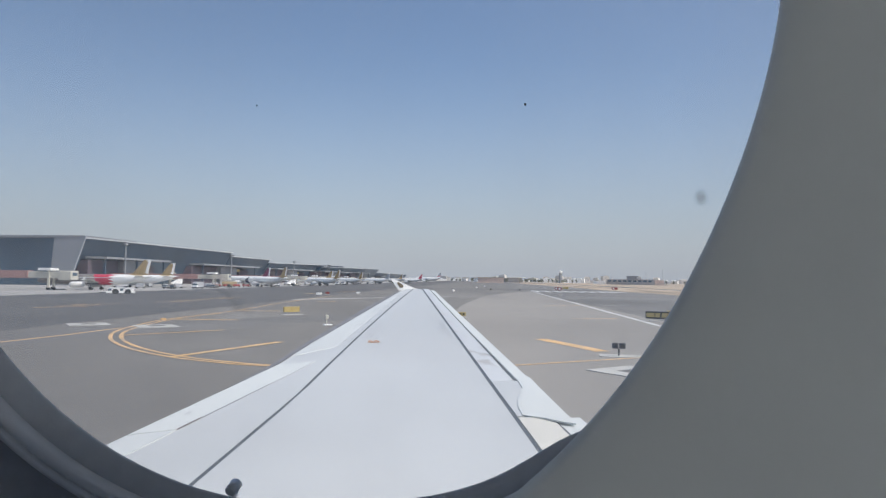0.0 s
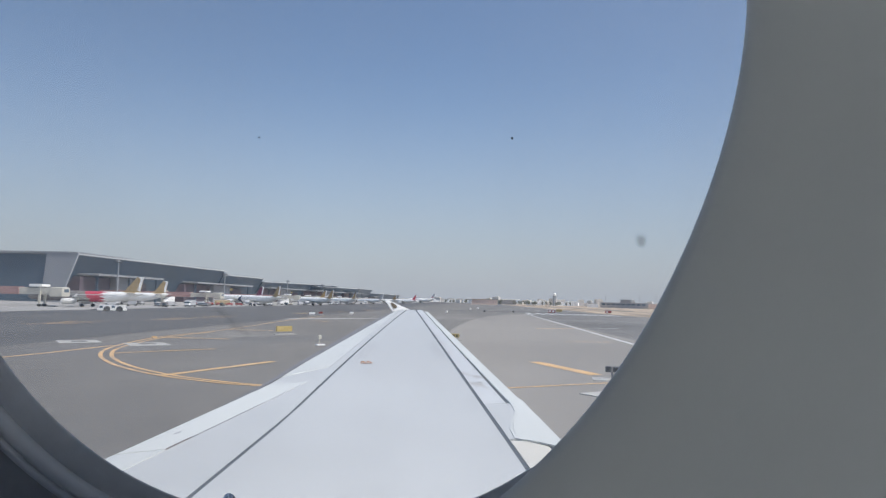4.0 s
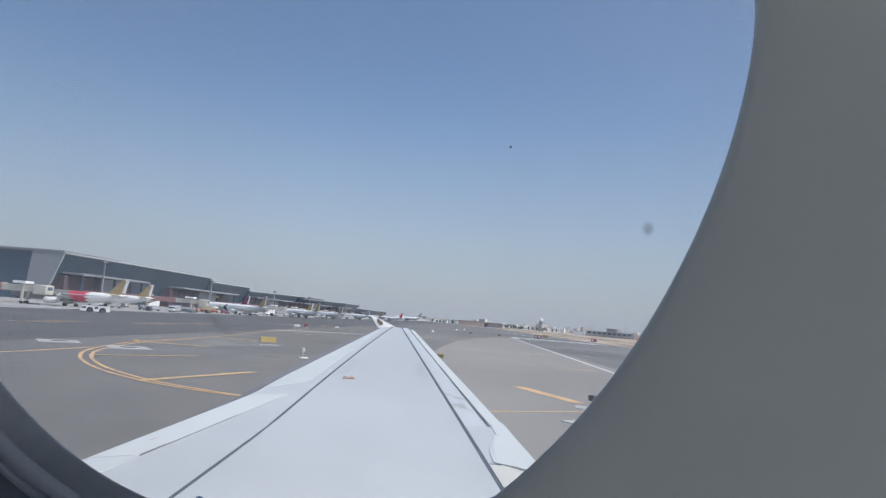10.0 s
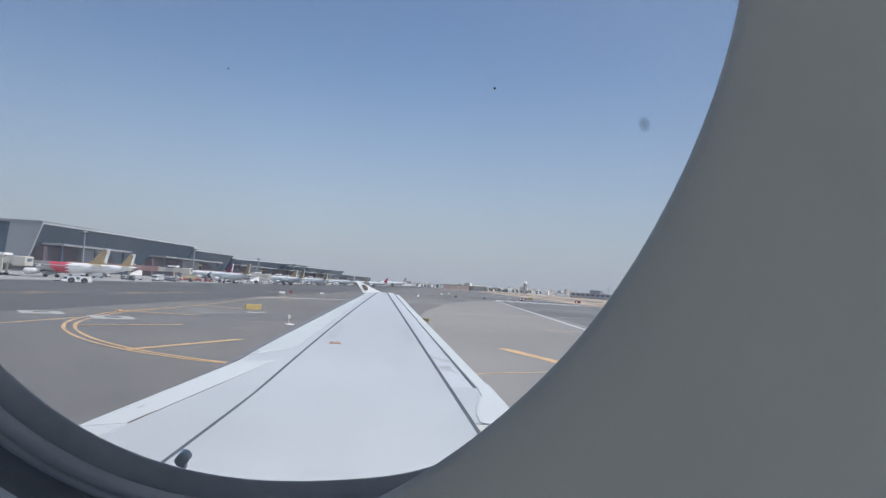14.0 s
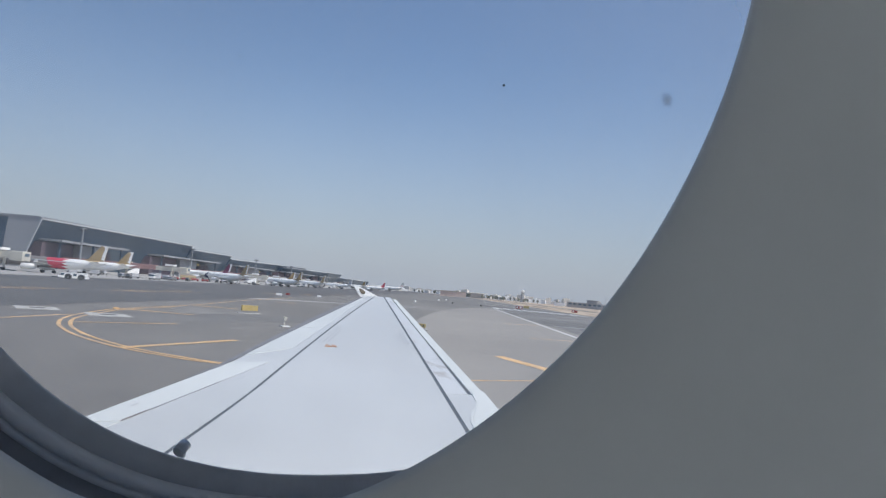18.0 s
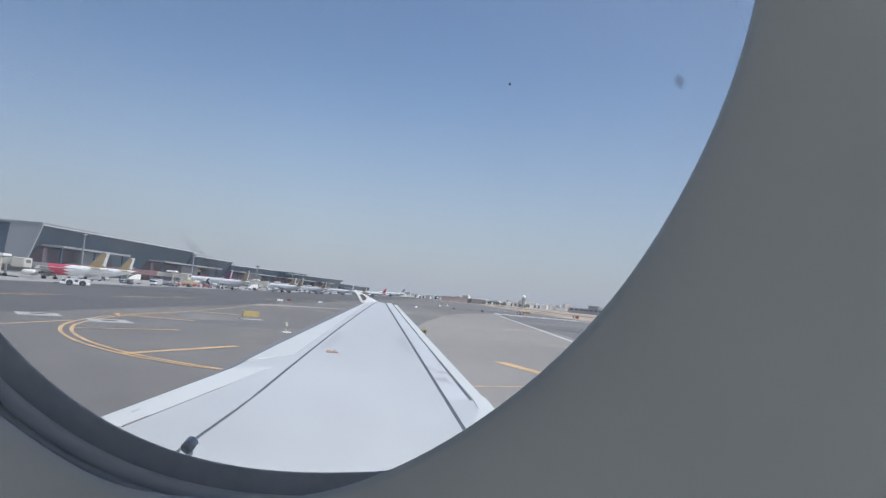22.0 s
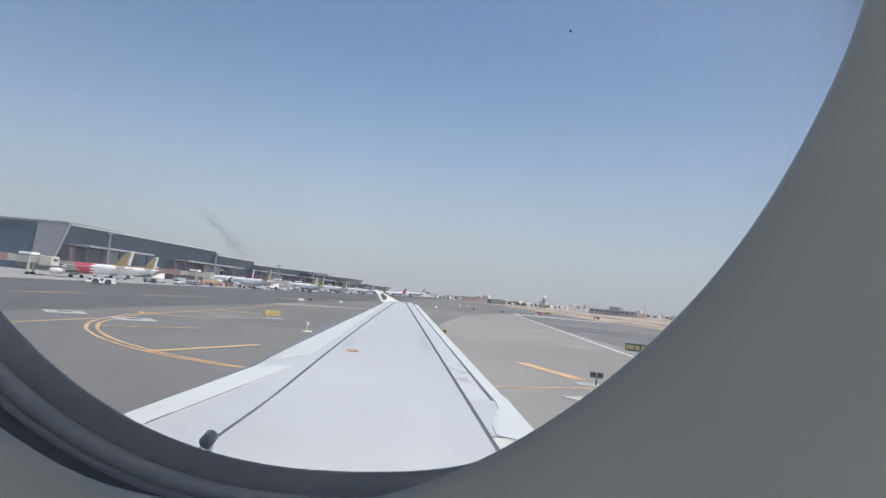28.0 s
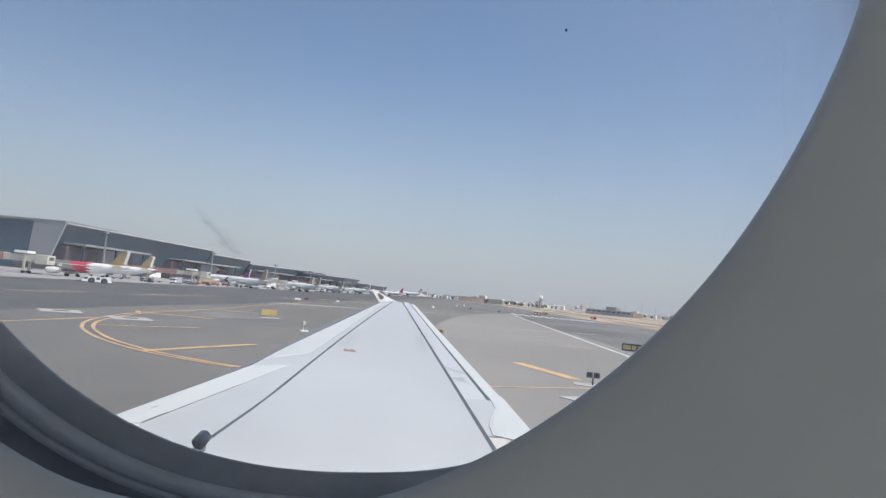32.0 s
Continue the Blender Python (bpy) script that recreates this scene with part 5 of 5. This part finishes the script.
for x in (-1.1, 1.1):
    for y in (-0.7, 0.7):
        part("wheel", rod((x, y - 0.09, 0.22), (x, y + 0.09, 0.22), 0.22, None, 12), tyre_mat, dolly)
for az, d, turn in ((-5.39, 278, 40), (-4.36, 247, -8), (-3.76, 275, 65), (-1.6, 253, 20), (-0.13, 322, 8), (0.63, 285, -25), (1.14, 333, 30), (5.02, 353, 5), (5.42, 337, 70), (6.83, 383, -15), (8.5, 403, 18)):
    copy_thing(dolly, pose(*polar(az, d), 0, 0, turn))
steps = thing("passenger_steps", "white mobile passenger steps parked on the apron", "steps", polar(-1.7, 324), 30, "mobile steps")
part("chassis", box(-2.4, 2.4, -0.9, 0.9, 0.4, 0.65, bevel=0.05), dark_metal, steps)
for i in range(8):
    part("step", box(-2.2 + 0.5 * i, -1.7 + 0.5 * i, -0.7, 0.7, 0.65 + 0.22 * i, 0.75 + 0.22 * i), fascia_metal, steps)
for y in (-0.75, 0.75):
    part("side_panel", loft([[(-2.3, y - 0.04, 0.65), (2.2, y - 0.04, 0.65), (2.2, y - 0.04, 3.4), (1.7, y - 0.04, 3.4), (-2.3, y - 0.04, 1.6)], [(-2.3, y + 0.04, 0.65), (2.2, y + 0.04, 0.65), (2.2, y + 0.04, 3.4), (1.7, y + 0.04, 3.4), (-2.3, y + 0.04, 1.6)]], caps=True), plane_white, steps)
for x in (-1.6, 1.6):
    for y in (-0.8, 0.8):
        part("wheel", rod((x, y - 0.12, 0.36), (x, y + 0.12, 0.36), 0.36, None, 14), tyre_mat, steps)
for az, d, turn in ((-5.72, 253, -20), (5.32, 348, 60), (7.24, 374, 10)):
    copy_thing(steps, pose(*polar(az, d), 0, 0, turn))

# ---- distance: town, hangar, radar tower, control building, trees ----


hg = thing("hangar", "large grey hangar with a pale flat roof in the distance", "hangar", polar(25.6, 1500), -25)
part("wall", box(-34, 30, -14, 14, 0, 10.5), control_grey, hg)
part("door", box(-30, -6, -14.3, -14.0, 0, 8.6), gable_metal, hg)
part("roof", box(-2, 38, -16, 16, 10.5, 12.0, bevel=0.2), plane_white, hg)
tw = thing("radar_tower", "grey lattice radar tower with a white ball on top", "tower", polar(30.0, 1500))
part("mast", loft([[(sx * r, sy * r, z) for sx, sy in ((-1, -1), (1, -1), (1, 1), (-1, 1))] for z, r in ((0, 3.2), (20, 2.6))], caps=True), mast_metal, tw)
part("platform", rod((0, 0, 20), (0, 0, 21.4), 4.4, None, 16), mast_metal, tw)
b = bmesh.new()
bmesh.ops.create_icosphere(b, subdivisions=3, radius=4.0)
bmesh.ops.translate(b, vec=(0, 0, 24.4), verts=b.verts)
part("radome", b, plane_white, tw, "white ball-shaped radome", smooth=True)
cb = thing("control_building", "long dark low airfield building with a small control room on top", "building", polar(36.0, 1150), -36)
part("wall", box(-45, 32, -8, 8, 0, 9), control_grey, cb)
part("wall", box(32, 46, -8, 8, 0, 8), ochre, cb, "ochre rendered end block")
part("tower_room", box(-12, 4, -6, 6, 9, 13.5, bevel=0.2), control_grey, cb)
part("roof", box(-14, 6, -7.5, 7.5, 13.5, 14.3), terminal_roof, cb)
for i in range(9):
    part("window", box(-42 + i * 8, -37 + i * 8, -8.15, -7.95, 4.6, 7.4), terminal_glass, cb)
part("annex", box(-66, -48, -6, 6, 0, 6), plane_white, cb, "white low annex")
oc = thing("ochre_shed", "low ochre shed beyond the end of the apron", "shed", polar(24.2, 1150), -24)
part("wall", box(-24, 20, -10, 10, 0, 8.5), ochre, oc)
part("roof", box(-25, 21, -11, 11, 8.5, 9.3), sand, oc)


def house_mesh(w, d, h, storeys, seed):
    """A flat-roofed house: parapet, stair head, recessed windows."""
    rg = random.Random(seed)
    bm = bmesh.new()
    add_box(bm, -w / 2, w / 2, -d / 2, d / 2, 0, h)
    for sx in (-1, 1):
        add_box(bm, sx * w / 2 - 0.15, sx * w / 2 + 0.15, -d / 2, d / 2, h, h + 0.9)
    add_box(bm, -w / 2, w / 2, -d / 2 - 0.15, -d / 2 + 0.15, h, h + 0.9)
    hx = rg.uniform(-w * 0.25, w * 0.2)
    add_box(bm, hx, hx + w * 0.25, -d * 0.2, d * 0.25, h, h + 2.8)
    return bm


house_kinds = []
for i, (w, d, h, st) in enumerate(((14, 12, 7.5, 2), (20, 14, 10.5, 3), (11, 11, 5, 1), (26, 16, 13, 4), (34, 14, 6.5, 2), (16, 14, 17, 5))):
    house_kinds.append((w, d, h, st, i))
rh = random.Random(21)
protos = {}
labels = ("pale rendered flat-roofed house in the distant town", "cream three-storey block in the distant town", "small white flat-roofed house in the distant town", "beige four-storey block in the distant town",
          "long low pale building in the distant town", "tall pale block in the distant town")


def town_house(az, d, kind, turn):
    if kind not in protos:
        w, dd, h, st, sd = house_kinds[kind]
        t = thing("house", labels[kind], "house", polar(az, d), turn, "houses of the distant town")
        part("wall", house_mesh(w, dd, h, st, sd), (city_wall, plane_white, city_wall)[kind % 3], t)
        wd = max(2, int(w / 5))
        for z in range(st):
            for j in range(wd):
                x = -w / 2 + (j + 0.5) * w / wd
                part("window", box(x - 0.8, x + 0.8, -dd / 2 - 0.04, -dd / 2 + 0.1, 1.2 + z * 3.1, 2.7 + z * 3.1), plane_grey, t)
        protos[kind] = t
    else:
        copy_thing(protos[kind], pose(*polar(az, d), 0, 0, turn))


for i in range(150):
    az = rh.uniform(18.5, 46)
    d = rh.uniform(1650, 2500)
    if az < 23:
        d = rh.uniform(2300, 3000)
    town_house(az, d, rh.choice((0, 0, 1, 2, 2, 3, 4, 4, 5)), -az + rh.uniform(-30, 30))
for i in range(16):
    town_house(rh.uniform(15.5, 19.5), rh.uniform(1700, 2200), rh.choice((0, 2, 4)), rh.uniform(-40, 40))


def tree(p, h, seed):
    rg = random.Random(seed)
    t = thing("tree", "dusty dark green tree on the edge of the distant town", "tree", p, rg.uniform(0, 360), "distant trees")
    part("trunk", rod((0, 0, 0), (0.2, 0.1, h * 0.45), 0.3, 0.15, 7), bark, t)
    b = bmesh.new()
    for i in range(26):
        a, r = rg.uniform(0, 6.28), rg.uniform(0, h * 0.38)
        c = Vector((r * math.cos(a), r * math.sin(a), h * rg.uniform(0.35, 0.95)))
        rr = bmesh.ops.create_icosphere(b, subdivisions=1, radius=h * rg.uniform(0.08, 0.17))
        for v in rr["verts"]:
            v.co = v.co * rg.uniform(0.75, 1.25) + c
    part("crown", b, leaf_mat, t)
    return t


tree_protos = [tree(polar(27.5, 1440), 9, 1), tree(polar(28.3, 1420), 7, 2), tree(polar(29.0, 1430), 8, 3)]
for i in range(60):
    az = rh.uniform(19, 45)
    copy_thing(tree_protos[i % 3], pose(*polar(az, rh.uniform(1350, 1640)), 0, 0, rh.uniform(0, 360)))
pl = thing("lattice_pylon", "thin steel lattice pylon far beyond the airfield", "pylon", polar(38.2, 1400), 0, "pylons")
for sx, sy in ((-1, -1), (1, -1), (1, 1), (-1, 1)):
    part("leg", rod((sx * 1.6, sy * 1.6, 0), (sx * 0.2, sy * 0.2, 30), 0.18, 0.1, 6), mast_metal, pl)
for z in (8, 16, 23):
    part("cross_arm", box(-1.6 * (1 - z / 34), 1.6 * (1 - z / 34), -0.12, 0.12, z, z + 0.25), mast_metal, pl)
for az, d in ((34.2, 1700), (36.9, 1600), (39.3, 1800), (41, 1500)):
    copy_thing(pl, pose(*polar(az, d)))
